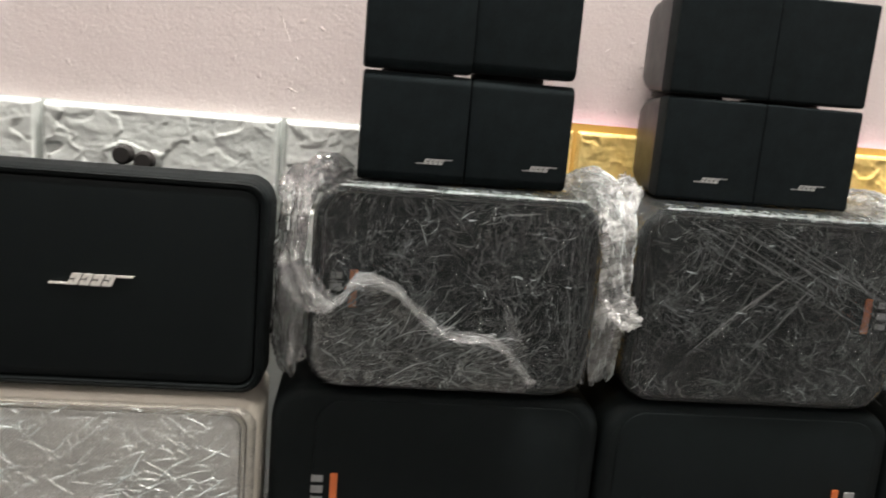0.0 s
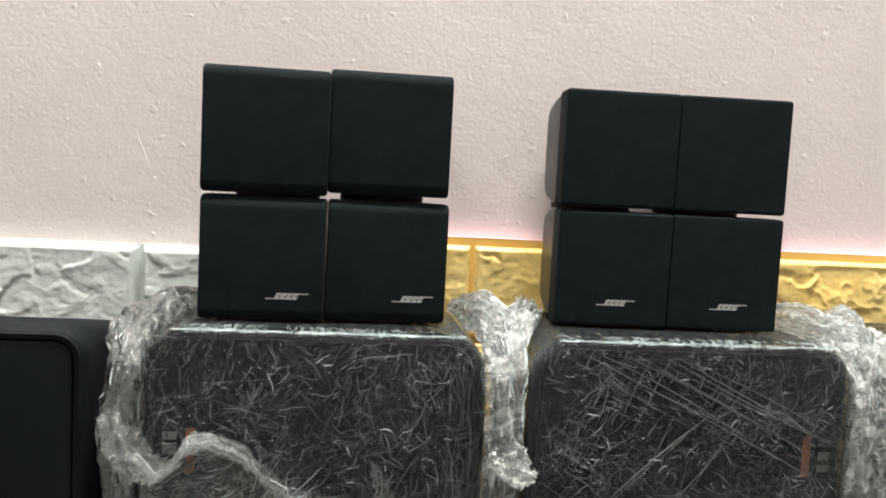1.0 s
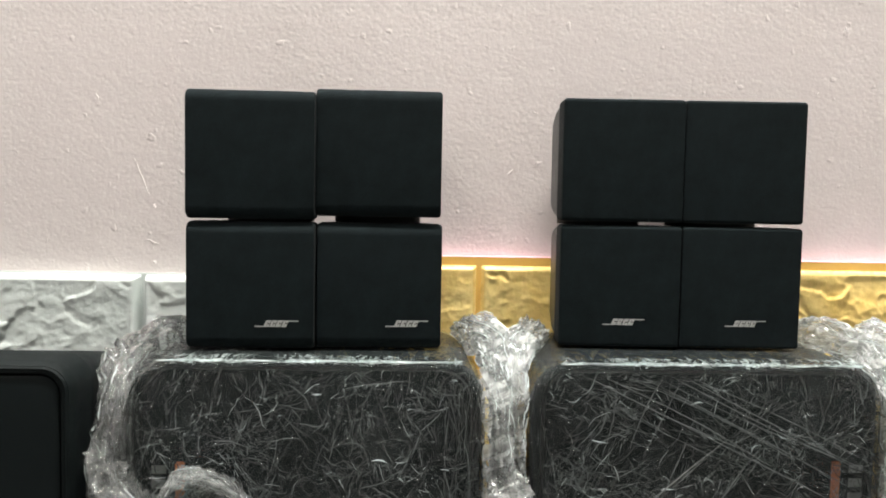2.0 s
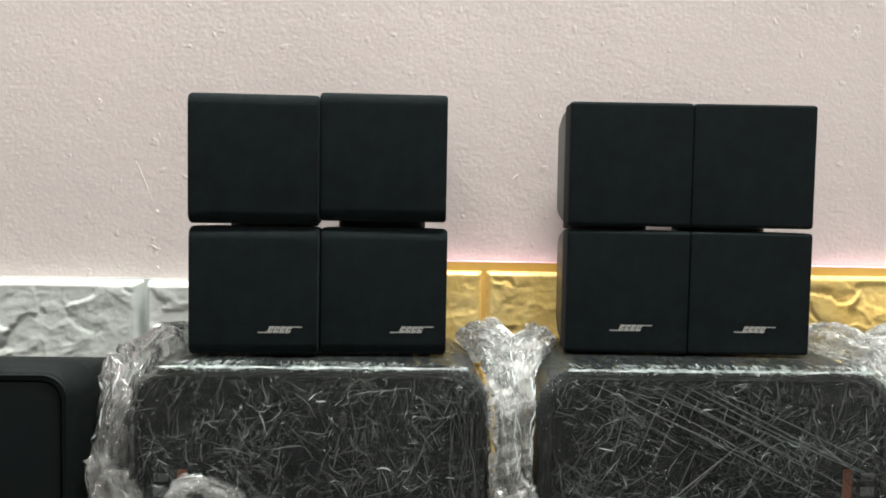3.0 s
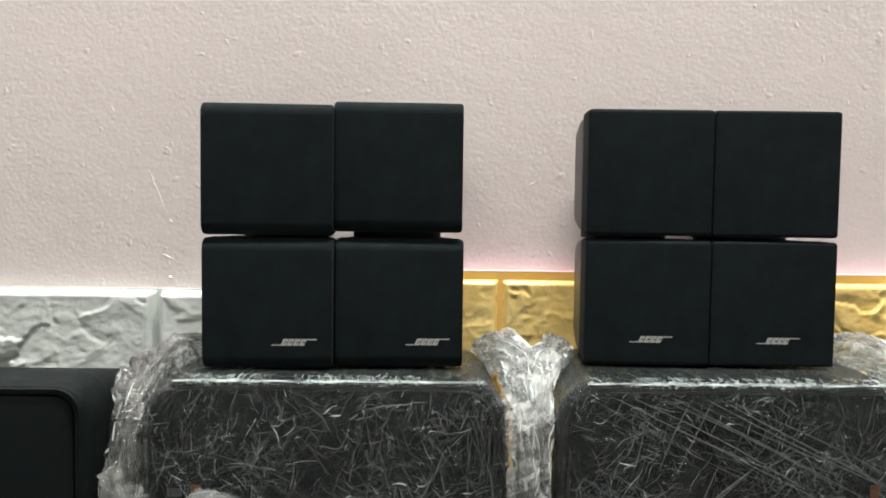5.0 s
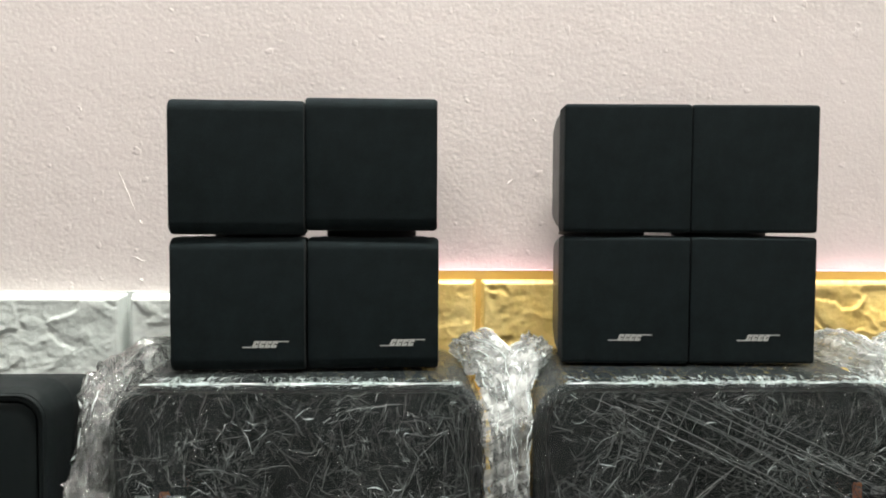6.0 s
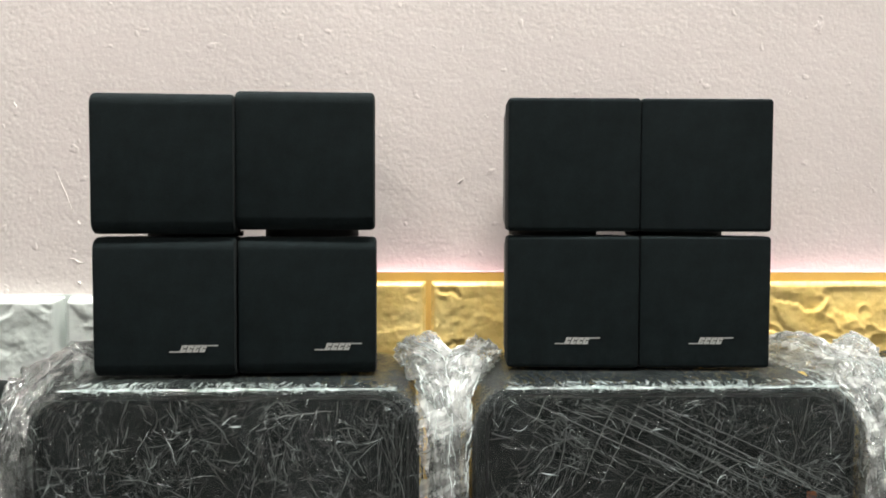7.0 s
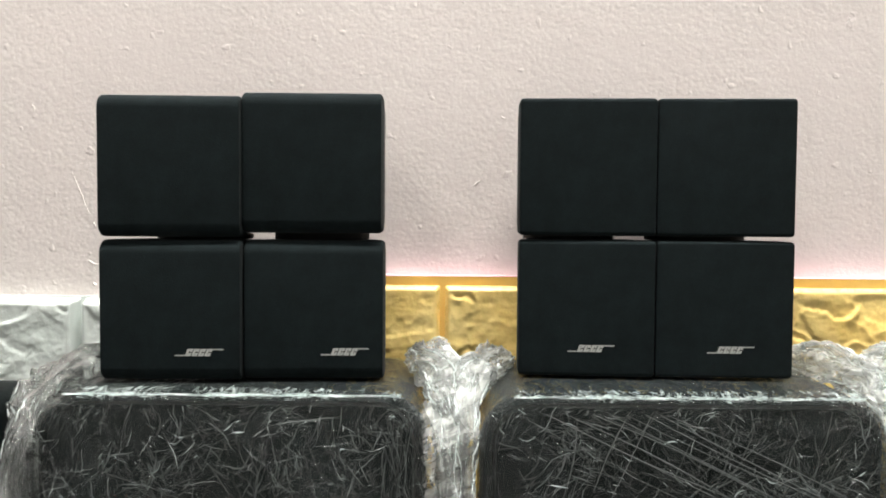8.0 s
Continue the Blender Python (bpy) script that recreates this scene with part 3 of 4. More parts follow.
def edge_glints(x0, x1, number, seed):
    """Short white strips that paint the highlight on the rounded upper front edge of a wrapped box, most along it, some
    across.
    """
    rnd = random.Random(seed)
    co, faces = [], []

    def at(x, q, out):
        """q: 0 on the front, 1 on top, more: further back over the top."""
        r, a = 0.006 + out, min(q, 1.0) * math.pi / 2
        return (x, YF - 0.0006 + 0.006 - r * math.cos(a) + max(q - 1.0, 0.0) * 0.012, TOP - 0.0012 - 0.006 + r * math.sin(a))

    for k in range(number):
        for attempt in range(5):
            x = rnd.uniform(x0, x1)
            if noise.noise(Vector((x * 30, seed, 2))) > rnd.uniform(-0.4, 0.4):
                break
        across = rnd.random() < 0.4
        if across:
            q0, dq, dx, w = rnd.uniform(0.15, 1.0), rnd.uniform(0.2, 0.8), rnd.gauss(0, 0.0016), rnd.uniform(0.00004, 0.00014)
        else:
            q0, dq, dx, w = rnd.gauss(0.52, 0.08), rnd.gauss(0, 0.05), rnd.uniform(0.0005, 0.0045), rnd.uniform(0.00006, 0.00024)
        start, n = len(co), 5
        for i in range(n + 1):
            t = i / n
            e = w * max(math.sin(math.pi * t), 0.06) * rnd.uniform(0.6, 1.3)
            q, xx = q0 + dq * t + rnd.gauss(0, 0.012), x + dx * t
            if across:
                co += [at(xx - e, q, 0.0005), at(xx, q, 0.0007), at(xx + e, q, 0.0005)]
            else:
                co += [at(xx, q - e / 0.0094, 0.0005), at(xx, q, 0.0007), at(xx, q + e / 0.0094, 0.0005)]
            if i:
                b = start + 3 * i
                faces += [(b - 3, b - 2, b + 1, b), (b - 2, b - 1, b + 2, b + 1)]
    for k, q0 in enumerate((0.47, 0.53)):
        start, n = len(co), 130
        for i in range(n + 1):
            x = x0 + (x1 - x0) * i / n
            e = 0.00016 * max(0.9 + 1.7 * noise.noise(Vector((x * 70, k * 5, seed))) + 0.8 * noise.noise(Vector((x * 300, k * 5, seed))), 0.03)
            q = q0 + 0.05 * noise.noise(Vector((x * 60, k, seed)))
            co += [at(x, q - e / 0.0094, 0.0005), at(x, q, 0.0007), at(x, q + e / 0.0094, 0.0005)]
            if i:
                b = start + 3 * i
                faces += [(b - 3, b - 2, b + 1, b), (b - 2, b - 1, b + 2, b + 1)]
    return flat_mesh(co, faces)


def puff_glints(bm, n, m, number, seed):
    """Pale strips as painted glints that run over a roll of film made by puff()."""
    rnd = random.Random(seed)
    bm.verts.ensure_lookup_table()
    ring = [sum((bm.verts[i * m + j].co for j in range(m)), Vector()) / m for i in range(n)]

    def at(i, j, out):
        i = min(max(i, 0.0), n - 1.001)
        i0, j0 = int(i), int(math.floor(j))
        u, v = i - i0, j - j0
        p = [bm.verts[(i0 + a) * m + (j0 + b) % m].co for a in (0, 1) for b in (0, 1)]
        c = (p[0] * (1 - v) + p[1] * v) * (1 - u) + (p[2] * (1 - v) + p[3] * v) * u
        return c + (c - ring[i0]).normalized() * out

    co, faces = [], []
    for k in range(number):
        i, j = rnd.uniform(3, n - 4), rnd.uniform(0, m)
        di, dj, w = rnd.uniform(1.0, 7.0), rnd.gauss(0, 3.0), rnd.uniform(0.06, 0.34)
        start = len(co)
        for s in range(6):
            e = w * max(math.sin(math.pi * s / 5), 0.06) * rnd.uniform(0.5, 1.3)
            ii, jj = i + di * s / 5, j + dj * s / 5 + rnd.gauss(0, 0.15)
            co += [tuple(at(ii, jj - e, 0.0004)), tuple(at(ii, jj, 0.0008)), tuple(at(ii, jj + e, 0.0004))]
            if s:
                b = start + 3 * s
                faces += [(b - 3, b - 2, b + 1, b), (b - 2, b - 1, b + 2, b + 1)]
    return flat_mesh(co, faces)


def low_box(x0, x1, p0, p1, tag_x, bars):
    """A plain matt box in the lower row with a slightly raised front panel."""
    t = thing("box_speaker", (x0 + x1) / 2, YF, 0.0, "plain matt black box speaker with an orange tag on the floor", "speaker", "lower row of boxes")
    w, h, c = x1 - x0, ROW, ROW / 2
    part("body", loft(rings_y([(0.0, w - 0.016, h - 0.014, 0.022), (0.0012, w - 0.008, h - 0.007, 0.024), (0.005, w - 0.002, h - 0.002, 0.026), (0.011, w, h, 0.026), (0.11, w, h, 0.026), (0.125, w - 0.03, h - 0.03, 0.015)], 8, 0, c)), M_BLACK_MATT, t)
    px = (p0 + p1) / 2 - (x0 + x1) / 2
    part("front_panel", loft(rings_y([(-0.0012, p1 - p0 - 0.003, h - 0.017, 0.021), (-0.0008, p1 - p0 - 0.001, h - 0.015, 0.022), (0.0015, p1 - p0, h - 0.014, 0.022)], 8, px, c)), M_GRILLE, t, "matt front panel")
    tx = tag_x - (x0 + x1) / 2
    part("tag", block(tx - 0.0028, tx + 0.0028, -0.0020, 0.0, 0.070, 0.098, 0.0004), M_ORANGE, t, "upright orange tag")
    for za, zb in ((0.0, 0.0055), (0.0085, 0.0145), (0.0175, 0.0225)):
        bx = tx + bars * 0.0125
        part("mark", block(bx - 0.0045, bx + 0.0045, -0.0018, 0.0, 0.096 - zb, 0.096 - za, 0.0003), M_GREY, t, "grey printed bar")
    return t


def round_speaker(x0, x1, z0, z1, y0, label, group, shell, grille, groove, inset=0.0):
    """A small box speaker with a bulging front: flange, domed grille in a double rim, back sloping away."""
    w, h, q = x1 - x0, z1 - z0, inset
    t = thing("box_speaker", (x0 + x1) / 2, y0, z0, label, "speaker", group)
    c = h / 2
    part("body", loft(rings_y([(0.0060, w - 0.031 + q, h - 0.031 + q, 0.012), (0.0010, w - 0.030 + q, h - 0.030 + q, 0.0125), (0.0002, w - 0.027 + q, h - 0.027 + q, 0.0135), (0.0012, w - 0.021 + q, h - 0.021 + q, 0.015), (0.0050, w - 0.010 + q * 0.5, h - 0.009 + q * 0.5, 0.017),
                               (0.0120, w - 0.003, h - 0.003, 0.018), (0.0200, w - 0.0004, h - 0.0004, 0.018), (0.0300, w, h, 0.018), (0.0306, w - 0.0045, h - 0.004, 0.017), (0.0550, w - 0.0070, h - 0.009, 0.017), (0.1250, w - 0.017, h - 0.036, 0.016), (0.1330, w - 0.022, h - 0.044, 0.014), (0.1370, w - 0.04, h - 0.07, 0.01)], 8, 0, c), cap=(False, True)), shell, t)
    part("grille", loft(rings_y([(0.0004, w - 0.046 + q, h - 0.046 + q, 0.008), (0.0010, w - 0.038 + q, h - 0.038 + q, 0.010), (0.0022, w - 0.033 + q, h - 0.033 + q, 0.011), (0.0055, w - 0.032 + q, h - 0.032 + q, 0.0115)], 8, 0, c)), grille, t, "slightly domed grille")
    part("rim_line", loft(rings_y([(0.0001, w - 0.0245 + q, h - 0.0245 + q, 0.0142), (-0.0003, w - 0.0238 + q, h - 0.0238 + q, 0.0144), (0.0004, w - 0.0222 + q, h - 0.0222 + q, 0.0148), (0.0014, w - 0.0216 + q, h - 0.0216 + q, 0.015)], 8, 0, c), cap=(False, False)), groove, t, "thin line round the rim")
    return t


def box_speaker(x0, x1, z0, z1, y0, label, group, tag_x=None, tag_z=0.0, bars=0, mat=M_BLACK_MATT, grille=M_GRILLE, depth=0.125, radius=0.026, frame_mat=None, taper=0.0):
    """A small box speaker lying on its side: rounded front, grille let into a rim, an upright orange tag with a printed mark beside it."""
    w, h = x1 - x0, z1 - z0
    t = thing("box_speaker", (x0 + x1) / 2, y0, z0, label, "speaker", group)
    c = h / 2
    part("body", loft(rings_y([(0.0075, w - 0.012, h - 0.012, radius - 0.005), (0.0030, w - 0.0115, h - 0.0115, radius - 0.005), (0.0014, w - 0.009, h - 0.009, radius - 0.004), (0.0020, w - 0.005, h - 0.005, radius - 0.002), (0.0050, w - 0.001, h - 0.001, radius),
                               (0.0120, w, h, radius), (depth * 0.25, w, h, radius), (depth * 0.85, w - 0.002, h - taper, radius), (depth * 0.97, w - 0.008, h - taper - 0.008, radius * 0.8), (depth, w - 0.03, h - taper - 0.03, radius * 0.5)], 8, 0, c), cap=(False, True)), frame_mat or mat, t)
    part("grille", loft(rings_y([(0.0010, w - 0.022, h - 0.022, radius - 0.010), (0.0014, w - 0.0140, h - 0.0140, radius - 0.006), (0.0065, w - 0.0122, h - 0.0122, radius - 0.005)], 8, 0, c)), grille, t, "slightly domed grille")
    if tag_x is not None:
        tx, tz = tag_x - (x0 + x1) / 2, tag_z - z0
        part("tag", block(tx - 0.0028, tx + 0.0028, 0.0004, 0.0026, tz - 0.028, tz, 0.0004), M_ORANGE, t, "upright orange tag")
        for k, (a, b) in enumerate(((0.0, 0.0055), (0.0085, 0.0145), (0.0175, 0.0225))):
            bx = tx + bars * 0.0125
            part("mark", block(bx - 0.0045, bx + 0.0045, 0.0008, 0.0026, tz - 0.002 - b, tz - 0.002 - a, 0.0003), M_GREY, t, "grey printed bar")
    return t


YF = -0.0225
AX0, AX1, BX0, BX1 = -0.0300, 0.1860, 0.2110, 0.4325

low_box(-0.0520, 0.2010, -0.0190, 0.1880, -0.0025, -1)
low_box(0.2030, 0.4440, 0.2150, 0.4310, 0.4030, 1)
low_box(0.4460, 0.6870, 0.4580, 0.6750, 0.6460, 1)

# the wrapped one under the first pair of cubes, its film torn along the lower front
a = box_speaker(AX0 + 0.003, AX1 - 0.003, ROW + 0.001, TOP - 0.0012, YF, "black box speaker wrapped in torn, bunched clear film", "wrapped boxes", 0.0025, 0.2560, -1)
b = box_speaker(BX0 + 0.003, BX1 - 0.003, ROW + 0.001, TOP - 0.0012, YF, "black box speaker wrapped tight in creased clear film", "wrapped boxes", 0.4030, 0.2580, 1)


def local(ob, bm):
    """Moves geometry given in the room's places under a thing."""
    bmesh.ops.transform(bm, matrix=ob.matrix_world.inverted(), verts=bm.verts)
    return bm


bpy.context.view_layer.update()
ZC = (ROW + TOP) / 2
part("plastic_wrap", local(a, film_shell(AX1 - AX0 - 0.002, TOP - ROW - 0.0025, 0.027, YF - 0.0006, 0.085, 1, 0.0016, 0.0011, (AX0 + AX1) / 2, ZC)), M_FILM, a, "clear creased stretch film", 1.5)
part("plastic_wrap", local(b, film_shell(BX1 - BX0 - 0.002, TOP - ROW - 0.0025, 0.027, YF - 0.0006, 0.085, 2, 0.0016, 0.0011, (BX0 + BX1) / 2, ZC)), M_FILM, b, "clear creased stretch film", 1.5)
YS = YF - 0.0040
rnd = random.Random(5)
for k in range(22):
    x, z, q, s = rnd.uniform(-0.01, 0.17), rnd.uniform(0.20, 0.308), rnd.uniform(0, math.pi), rnd.uniform(0.006, 0.020)
    part("fold", local(a, fold_line((x, z), (x + s * math.cos(q), min(z + s * math.sin(q), 0.312)), YS, rnd.uniform(0.0002, 0.0005), k)), M_FILM_FOLD, a)
# long folds whose sheen is put in as opaque pale colour
for k in range(11):
    x, z, s = 0.236 + 0.0075 * k + rnd.uniform(-0.005, 0.005), 0.310, rnd.uniform(0.05, 0.165)
    s = min(s, (0.424 - x))
    part("fold", local(b, fold_line((x, z), (x + s, z - s * rnd.uniform(0.44, 0.52)), YS - 0.0012, rnd.uniform(0.00012, 0.00042), 100 + k)), M_FOLD_SHEEN, b)
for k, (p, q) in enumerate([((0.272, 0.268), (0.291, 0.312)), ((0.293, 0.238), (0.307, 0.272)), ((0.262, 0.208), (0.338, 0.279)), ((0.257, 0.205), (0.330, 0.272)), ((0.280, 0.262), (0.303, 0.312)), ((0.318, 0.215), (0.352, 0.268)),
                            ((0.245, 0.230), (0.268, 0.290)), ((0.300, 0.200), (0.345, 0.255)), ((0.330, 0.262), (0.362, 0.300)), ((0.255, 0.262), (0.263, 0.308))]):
    part("fold", local(b, fold_line(p, q, YS - 0.0012, rnd.uniform(0.00015, 0.00045), 140 + k)), M_FOLD_SHEEN, b)
for k in range(26):
    x, z, q, s = rnd.uniform(0.225, 0.42), rnd.uniform(0.185, 0.308), rnd.uniform(0, math.pi), rnd.uniform(0.005, 0.018)
    part("fold", local(b, fold_line((x, z), (x + s * math.cos(q), min(z + s * math.sin(q), 0.312)), YS, rnd.uniform(0.0003, 0.0005), 180 + k)), M_FILM_FOLD, b)

YC = YF - 0.0040
# film sheen painted as pale strips over the fronts: dull smears, finer creases, bright glints; a highlight along the
# upper front edges
for owner, x0, x1, z0, seed, slants in ((a, -0.025, 0.181, 0.174, 11, (-62, 68, 15)), (b, 0.216, 0.428, 0.172, 12, (-27, -29, 46, 62))):
    tagged(part("crease_sheen", local(owner, creases(x0, x1, z0, 0.3135, YC + 0.0006, 1500, seed, (0.00008, 0.00042), (0.002, 0.024), slants, 0.22, 0.6)), M_DULL_SHEEN, owner, "dull sheen painted on the film", 1.5), kind="stuff")
    tagged(part("crease_sheen", local(owner, creases(x0, x1, z0, 0.3135, YC, 1100, seed + 20, (0.00004, 0.00018), (0.0015, 0.022), slants, 0.25, 0.6)), M_CREASE_SHEEN, owner, "film creases with painted pale sheen", 1.5), kind="stuff")
    tagged(part("crease_sheen", local(owner, creases(x0, x1, z0, 0.3135, YC - 0.0004, 260, seed + 40, (0.00005, 0.00017), (0.0015, 0.011), slants, 0.3, 0.2)), M_GLINT, owner, "small painted glints on the film", 1.5), kind="stuff")
    tagged(part("ridge", local(owner, edge_glints(x0 + 0.014, x1 - 0.012, 620, seed)), M_HIGHLIGHT, owner, "painted highlight along the taut film edge", 1.5), kind="stuff")
tagged(part("crease_sheen", local(a, creases(0.160, 0.183, 0.176, 0.306, YC, 120, 77, (0.0001, 0.0004), (0.012, 0.05), (88, 91, 93), 1.0)), M_DULL_SHEEN, a, "upright film pleats with painted sheen", 1.5), kind="stuff")

# short glints on the fronts, their brightness put in as whitish film strips
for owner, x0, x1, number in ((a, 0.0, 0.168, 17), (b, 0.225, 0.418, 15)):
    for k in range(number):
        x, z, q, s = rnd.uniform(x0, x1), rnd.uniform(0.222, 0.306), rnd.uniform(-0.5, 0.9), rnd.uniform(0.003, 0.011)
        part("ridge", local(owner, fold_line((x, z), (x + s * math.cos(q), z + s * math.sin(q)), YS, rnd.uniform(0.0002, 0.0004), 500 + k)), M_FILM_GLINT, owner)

# bunched film beside and between the boxes
PUFF = [
    (b, [(0.462, 0.030, 0.322, 0.0080), (0.464, 0.000, 0.312, 0.0080), (0.465, -0.014, 0.285, 0.0075), (0.465, -0.018, 0.250, 0.0080), (0.464, -0.016, 0.215, 0.0085), (0.461, -0.010, 0.176, 0.0070)]),
    (a, [(-0.038, 0.060, 0.318, 0.0080), (-0.044, 0.020, 0.312, 0.0085), (-0.045, 0.004, 0.290, 0.0080), (-0.045, 0.000, 0.250, 0.0085), (-0.045, 0.002, 0.205, 0.0085), (-0.045, 0.006, 0.166, 0.0080)]),
    (a, [(-0.004, 0.080, 0.320, 0.0068), (-0.022, 0.050, 0.322, 0.0102), (-0.033, 0.015, 0.313, 0.0093), (-0.038, -0.008, 0.301, 0.0054), (-0.041, -0.018, 0.280, 0.0056), (-0.043, -0.020, 0.255, 0.0072), (-0.043, -0.016, 0.225, 0.0080), (-0.041, -0.010, 0.195, 0.0064), (-0.040, -0.006, 0.166, 0.0048)]),
    (a, [(0.170, 0.075, 0.321, 0.0076), (0.182, 0.045, 0.325, 0.0110), (0.190, 0.015, 0.323, 0.0102), (0.193, -0.006, 0.308, 0.0054), (0.195, -0.018, 0.288, 0.0056), (0.196, -0.021, 0.262, 0.0064), (0.196, -0.019, 0.232, 0.0072), (0.194, -0.015, 0.200, 0.0056), (0.192, -0.010, 0.172, 0.0040)]),
    (b, [(0.236, 0.080, 0.320, 0.0076), (0.222, 0.050, 0.323, 0.0102), (0.210, 0.018, 0.323, 0.0102), (0.205, -0.004, 0.309, 0.0054), (0.204, -0.016, 0.292, 0.0056), (0.204, -0.019, 0.266, 0.0056), (0.205, -0.016, 0.236, 0.0056), (0.205, -0.011, 0.205, 0.0048), (0.205, -0.008, 0.176, 0.0040)]),
    (a, [(0.196, 0.090, 0.312, 0.0085), (0.197, 0.050, 0.315, 0.0110), (0.198, 0.018, 0.312, 0.0093), (0.199, 0.000, 0.295, 0.0072), (0.199, -0.002, 0.250, 0.0072), (0.199, -0.001, 0.200, 0.0064), (0.199, 0.000, 0.172, 0.0056)]),
    (b, [(0.412, 0.080, 0.321, 0.0076), (0.426, 0.050, 0.326, 0.0110), (0.437, 0.016, 0.321, 0.0102), (0.441, -0.004, 0.306, 0.0061), (0.443, -0.015, 0.285, 0.0064), (0.444, -0.017, 0.255, 0.0072), (0.444, -0.014, 0.220, 0.0072), (0.442, -0.008, 0.180, 0.0056)]),
    (b, [(0.470, 0.080, 0.319, 0.0085), (0.462, 0.045, 0.323, 0.0119), (0.455, 0.012, 0.315, 0.0093), (0.453, -0.006, 0.296, 0.0064), (0.453, -0.010, 0.260, 0.0064), (0.452, -0.008, 0.215, 0.0064), (0.450, -0.004, 0.176, 0.0056)]),
]
for k, (owner, path) in enumerate(PUFF):
    roll = puff(path, k + 1)
    # sparkle of the roll, painted as pale strips
    crests = puff_glints(roll, 110, 72, 120 if path[0][0] < 0.1 else 320, k)
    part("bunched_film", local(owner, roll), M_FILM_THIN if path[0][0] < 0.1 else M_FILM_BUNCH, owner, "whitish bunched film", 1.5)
    tagged(part("crest_glint", local(owner, crests), M_GLINT if path[0][0] < 0.1 else M_HIGHLIGHT, owner, "painted glints on bunched film", 1.5), kind="stuff")
# loose tails of the bunches
TAIL = [
    (a, [(-0.046, -0.026, 0.266, 0.005, 10), (-0.036, -0.030, 0.248, 0.009, 10), (-0.024, -0.032, 0.235, 0.008, 10), (-0.013, -0.034, 0.231, 0.005, 10)]),
    (a, [(0.192, -0.025, 0.254, 0.006, 0), (0.199, -0.031, 0.243, 0.010, 0), (0.207, -0.035, 0.234, 0.007, 0), (0.216, -0.036, 0.232, 0.002, 0)]),
    (a, [(0.186, -0.012, 0.312, 0.004, 30), (0.190, -0.024, 0.285, 0.006, 30), (0.192, -0.027, 0.255, 0.007, 20), (0.190, -0.026, 0.222, 0.006, 10)]),
    (a, [(-0.034, -0.010, 0.306, 0.004, 60), (-0.036, -0.022, 0.280, 0.005, 50), (-0.037, -0.024, 0.235, 0.006, 60), (-0.036, -0.016, 0.182, 0.006, 40)]),
    (b, [(0.436, -0.010, 0.310, 0.004, 30), (0.439, -0.022, 0.280, 0.006, 30), (0.441, -0.022, 0.245, 0.006, 20), (0.440, -0.016, 0.200, 0.006, 10)]),
]
for k, (owner, path) in enumerate(TAIL):
    part("film_tail", local(owner, ribbon(path, k + 1, 0.0036, 2.2)), M_FILM_THIN if path[0][0] < 0.1 else M_FILM_BUNCH, owner, "whitish loose film", 1.5)

M_FILM_TORN = film("torn_stretch_film", 0.09, 0.35, 1.0, white=(0.92, 0.95, 0.94), through_light=0.4, shine_gain=1.8, layers=0.03, tilt=0.3, cell=1.5)
# the torn edge that runs across the lower front, and the loose film under it
EDGE = [(-0.030, -0.028, 0.244), (-0.014, -0.033, 0.229), (-0.004, -0.035, 0.238), (0.004, -0.035, 0.252), (0.020, -0.034, 0.253), (0.038, -0.034, 0.243), (0.052, -0.034, 0.228), (0.068, -0.034, 0.216), (0.084, -0.034, 0.212), (0.104, -0.034, 0.213), (0.118, -0.033, 0.206), (0.130, -0.032, 0.190), (0.138, -0.030, 0.181)]
part("torn_edge", local(a, ribbon([(*p, 0.0078, 82) for p in EDGE], 21, 0.0050, 2.2, n=180, m=22)), M_FILM_TORN, a, "whitish rolled edge of torn film", 1.5)
part("torn_edge", local(a, ribbon([(0.113, -0.030, 0.240, 0.0012, 20), (0.118, -0.032, 0.228, 0.0036, 20), (0.126, -0.033, 0.210, 0.0055, 20), (0.133, -0.032, 0.190, 0.0050, 20)], 23, 0.0026, 1.5, n=60, m=8)), M_FILM_TORN, a, "whitish rolled edge of torn film", 1.5)


def torn_glints(path, number, spread, seed):
    """Fine pale strips as painted glints that follow a line of torn film, scattered to both sides of it."""
    rnd = random.Random(seed)
    co, faces = [], []
    ts = range(len(path))
    for k in range(number):
        t, dt, off, w = rnd.uniform(0, len(path) - 1.3), rnd.uniform(0.15, 0.9), rnd.gauss(0, spread), rnd.uniform(0.00006, 0.0003)
        slip, start = rnd.gauss(0, spread * 0.5), len(co)
        for i in range(6):
            x, y, z = (float(np.interp(t + dt * i / 5, ts, [p[q] for p in path])) for q in range(3))
            e = w * max(math.sin(math.pi * i / 5), 0.06) * rnd.uniform(0.6, 1.3)
            z += off + slip * i / 5
            co += [(x - e * 0.5, y - 0.0042, z + e), (x, y - 0.0046, z), (x + e * 0.5, y - 0.0042, z - e)]
            if i:
                b = start + 3 * i
                faces += [(b - 3, b - 2, b + 1, b), (b - 2, b - 1, b + 2, b + 1)]
    return flat_mesh(co, faces)


tagged(part("crest_glint", local(a, torn_glints(EDGE, 120, 0.0036, 8)), M_GLINT, a, "painted glints on torn film", 1.5), kind="stuff")


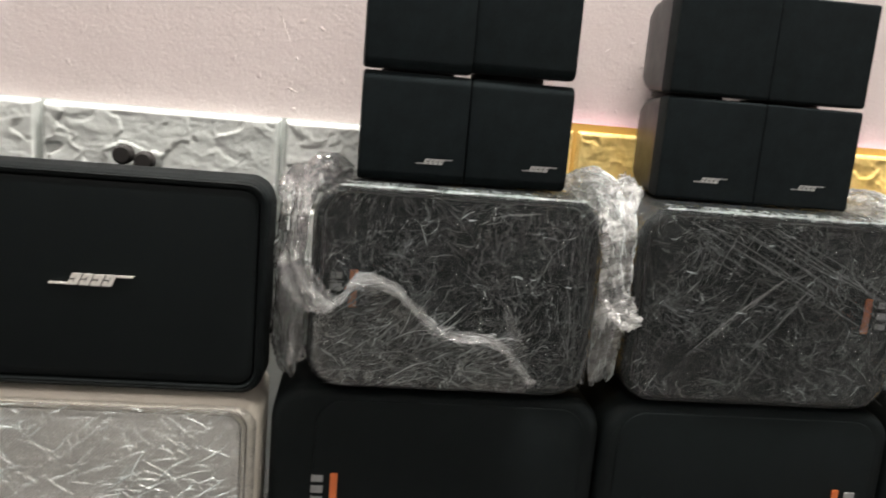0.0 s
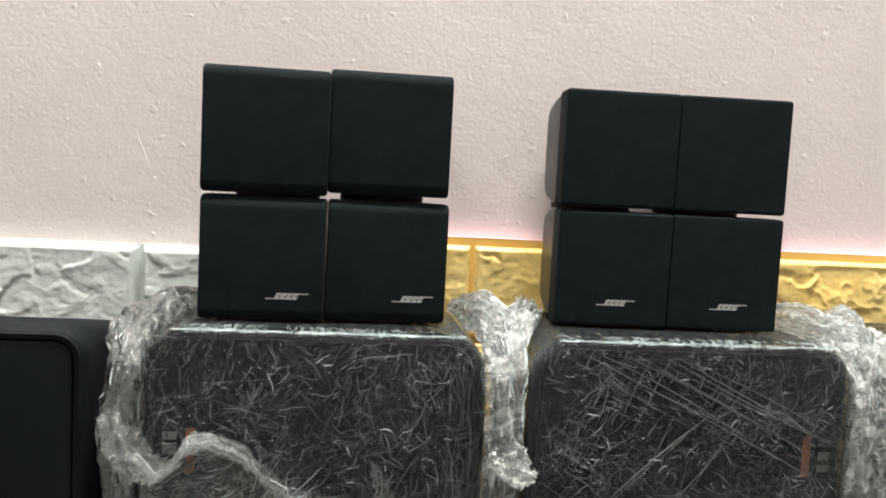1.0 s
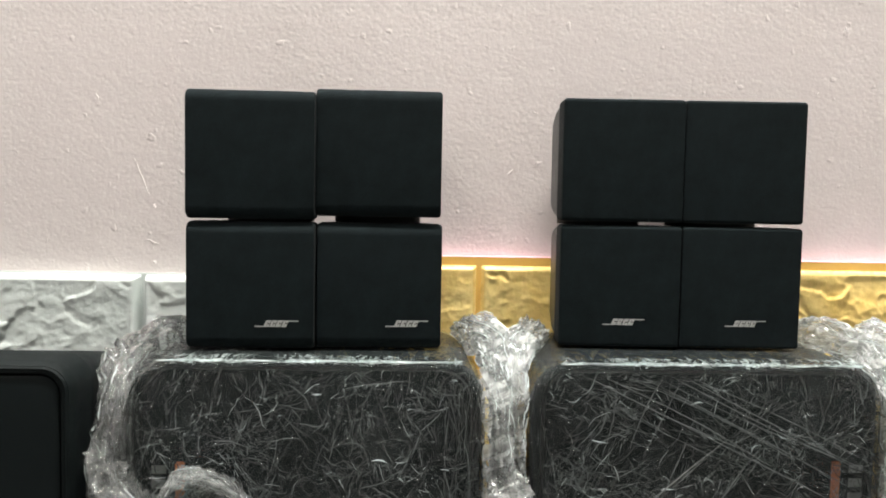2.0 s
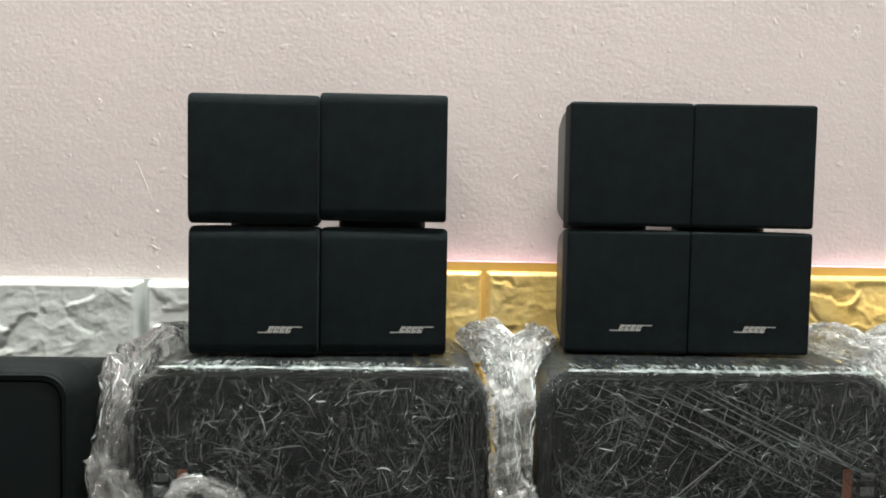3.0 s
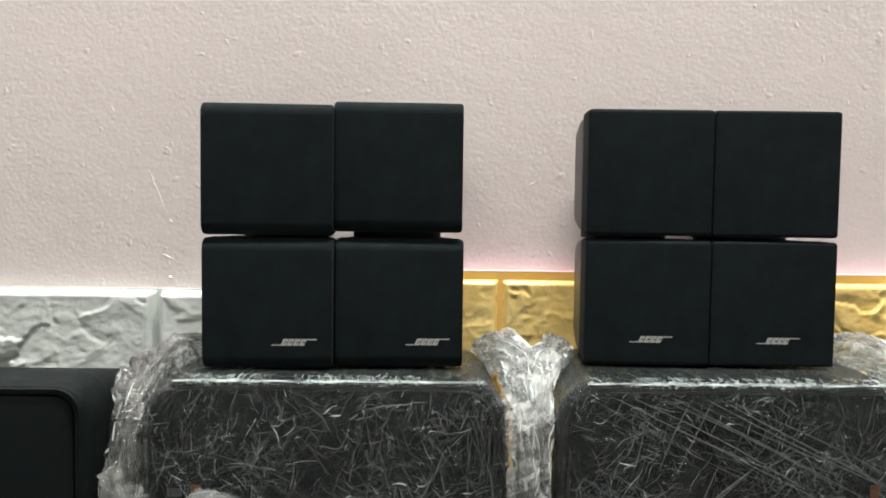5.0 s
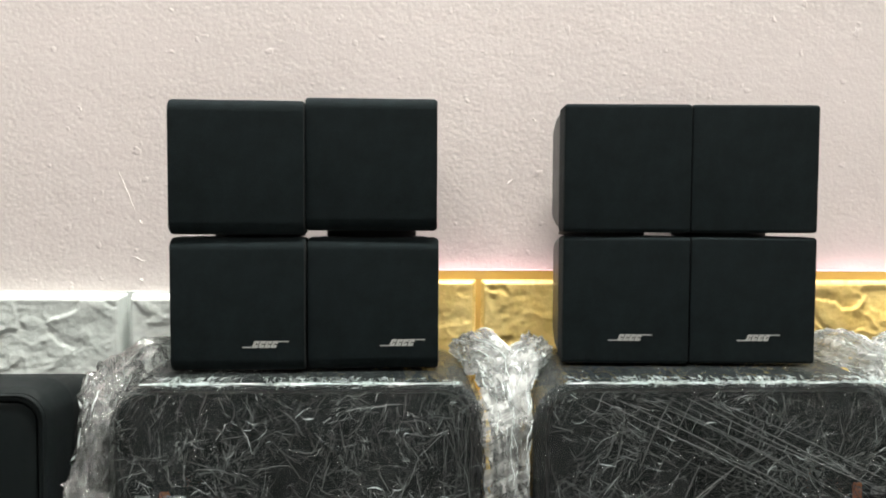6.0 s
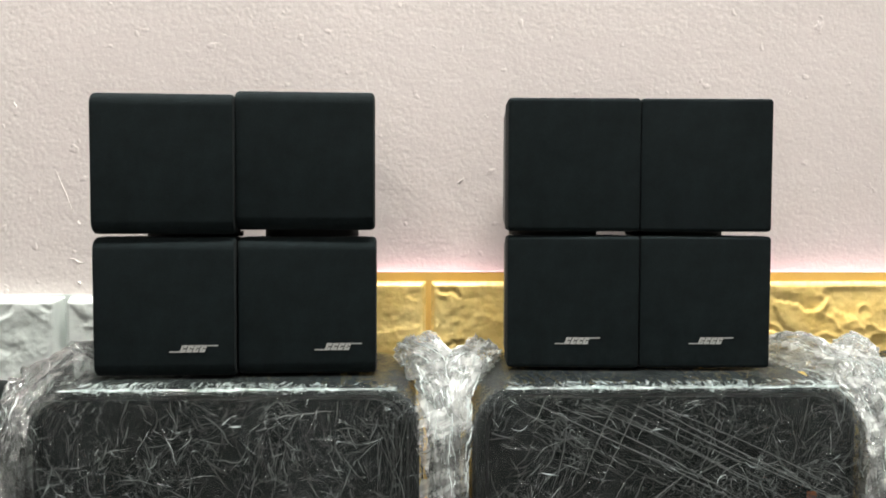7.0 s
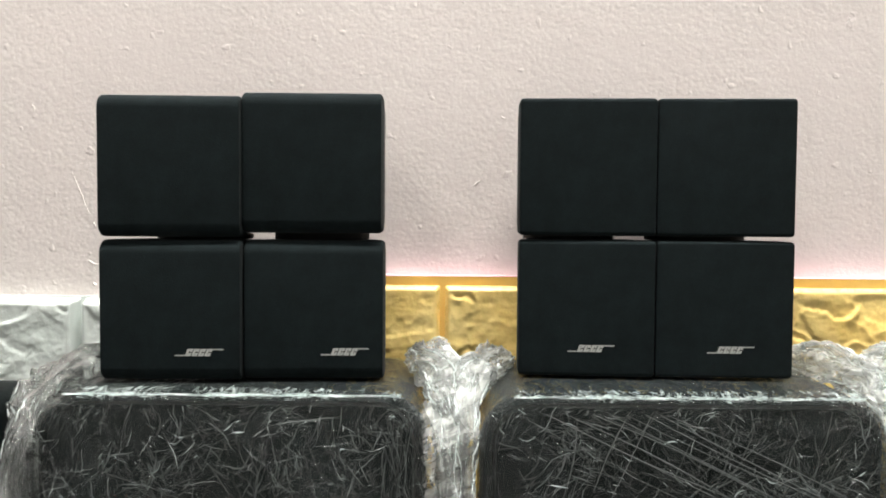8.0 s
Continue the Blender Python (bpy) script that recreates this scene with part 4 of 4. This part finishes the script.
def loose_sheet(seed):
    """A slack sheet hanging from the torn edge to the lower rim of the box."""
    n, m = 110, 44
    bm, rows = bmesh.new(), []
    xs = np.linspace(-0.024, 0.136, n)
    zt = np.interp(xs, [p[0] for p in EDGE], [p[2] for p in EDGE])
    for i in range(n):
        row = []
        for j in range(m):
            t = j / (m - 1)
            low = 0.1715 + 0.024 * (1 - math.sqrt(1 - min(max(-0.001 - xs[i], 0.0) / 0.024, 0.99) ** 2))
            z = zt[i] * (1 - t) + low * t
            p = Vector((xs[i] * 14, z * 45, seed))
            p += Vector((noise.noise(p * 1.3), noise.noise(p * 1.3 + Vector((5, 1, 2))), 0)) * 0.8
            d = abs(noise.noise(p * 1.6)) * 0.005 + abs(noise.noise(p * 4.2)) * 0.0030 + abs(noise.noise(p * 9.0)) * 0.0014
            row.append(bm.verts.new((xs[i], -0.0265 - d - 0.004 * math.sin(math.pi * t) - 0.006 * (1 - t) ** 3, z)))
        rows.append(row)
    for p, q in zip(rows, rows[1:]):
        for j in range(m - 1):
            bm.faces.new((p[j], p[j + 1], q[j + 1], q[j]))
    return bm


M_FILM_LOOSE = film("loose_stretch_film", 0.10, 0.65, 0.7, white=(0.84, 0.88, 0.85), through_light=0.2, layers=0.02, tilt=0.3)
M_FILM_VEIL = film("hazy_stretch_film", 0.03, 0.4, 0.7, white=(0.95, 0.96, 0.94), shine_gain=0.8, tilt=0.1)
part("loose_film", local(a, loose_sheet(4.0)), M_FILM_LOOSE, a, "slack torn film", 1.5)

# sheen and glints of the slack film, put in as pale strips
tagged(part("crease_sheen", local(a, creases(-0.018, 0.136, 0.174, 0.250, -0.0362, 420, 91, (0.00015, 0.0006), (0.004, 0.026), (-8, 12, 28, 45), 0.6, 0.5, 0.35, EDGE)), M_CREASE_SHEEN, a, "slack film folds with painted sheen", 1.5), kind="stuff")
tagged(part("crease_sheen", local(a, creases(-0.018, 0.136, 0.174, 0.250, -0.0370, 150, 92, (0.00006, 0.00026), (0.004, 0.024), (-8, 12, 28, 45), 0.6, 0.4, 0.35, EDGE)), M_GLINT, a, "painted glints on the slack film", 1.5), kind="stuff")

# black box speaker without film, upper row
c = round_speaker(-0.3025, -0.0575, 0.1575, TOP - 0.003, -0.0270, "bare black box speaker with a silver badge", "upper row of boxes", M_BLACK_MATT, M_GRILLE, M_BLACK_MATT, 0.015)
bpy.context.view_layer.update()
badge = part("badge", extrude_poly([[(-x, -z) for x, z in plate] for plate in badge_outline(0.056, 0.0080)], -0.0012, 0.0015), M_BADGE, c, "slanted silver badge")
badge.location = (0.0020, 0.0002, 0.0850)
for kx, kz in ((-0.1825, 0.3185), (-0.1665, 0.3145)):
    part("knob", local(c, cylinder(0.0078, 0.055, 0.067, axis="y", seg=20, centre=(kx, 0, kz), ease=0.002)), M_RUBBER, c, "round black bracket knob")

# wrapped white box speaker, lower row
d = round_speaker(-0.3070, -0.0570, 0.0, 0.1570, -0.0270, "white box speaker with a perforated grille in clear film", "wrapped boxes", M_CREAM, M_PERF, M_BROWN)
bpy.context.view_layer.update()
part("plastic_wrap", local(d, film_shell(0.2400, 0.1440, 0.017, -0.0285, 0.02, 9, 0.0010, 0.0008, -0.1820, 0.0770)), M_FILM_VEIL, d, "clear creased stretch film", 1.5)
# glints of the film on the white box, painted as white strips
tagged(part("crease_sheen", local(d, creases(-0.295, -0.072, 0.012, 0.146, -0.0300, 520, 15, (0.00008, 0.0004), (0.004, 0.026), (-35, 30, 38), 0.55, 0.45, 1.2)), M_HIGHLIGHT, d, "film creases with glints painted white", 1.5), kind="stuff")

# wrapped speaker with a pale ring, upper row
e = box_speaker(0.4650, 0.6850, ROW + 0.001, TOP - 0.001, -0.016, "black speaker with a pale ring trim in clear film", "wrapped boxes", depth=0.12, radius=0.045)
bpy.context.view_layer.update()


def torus(cx, cz, ax, az, tube, y):
    rings = []
    for i in range(56):
        q = 2 * math.pi * i / 56
        rings.append([(cx + (ax + tube * math.cos(k * math.pi / 5)) * math.cos(q), y - tube * 0.8 * math.sin(k * math.pi / 5), cz + (az + tube * math.cos(k * math.pi / 5)) * math.sin(q)) for k in range(10)])
    bm = loft(rings + rings[:1], cap=(False, False))
    bmesh.ops.remove_doubles(bm, verts=bm.verts, dist=1e-6)
    return bm


part("ring", local(e, torus(0.5480, 0.2330, 0.0700, 0.0600, 0.0035, -0.0165)), M_RING, e, "pale grey ring round the cone")
part("plastic_wrap", local(e, film_shell(0.222, TOP - ROW - 0.002, 0.046, -0.0180, 0.085, 12, 0.0014, 0.0020, 0.5750, ZC)), M_FILM, e, "clear creased stretch film", 1.5)
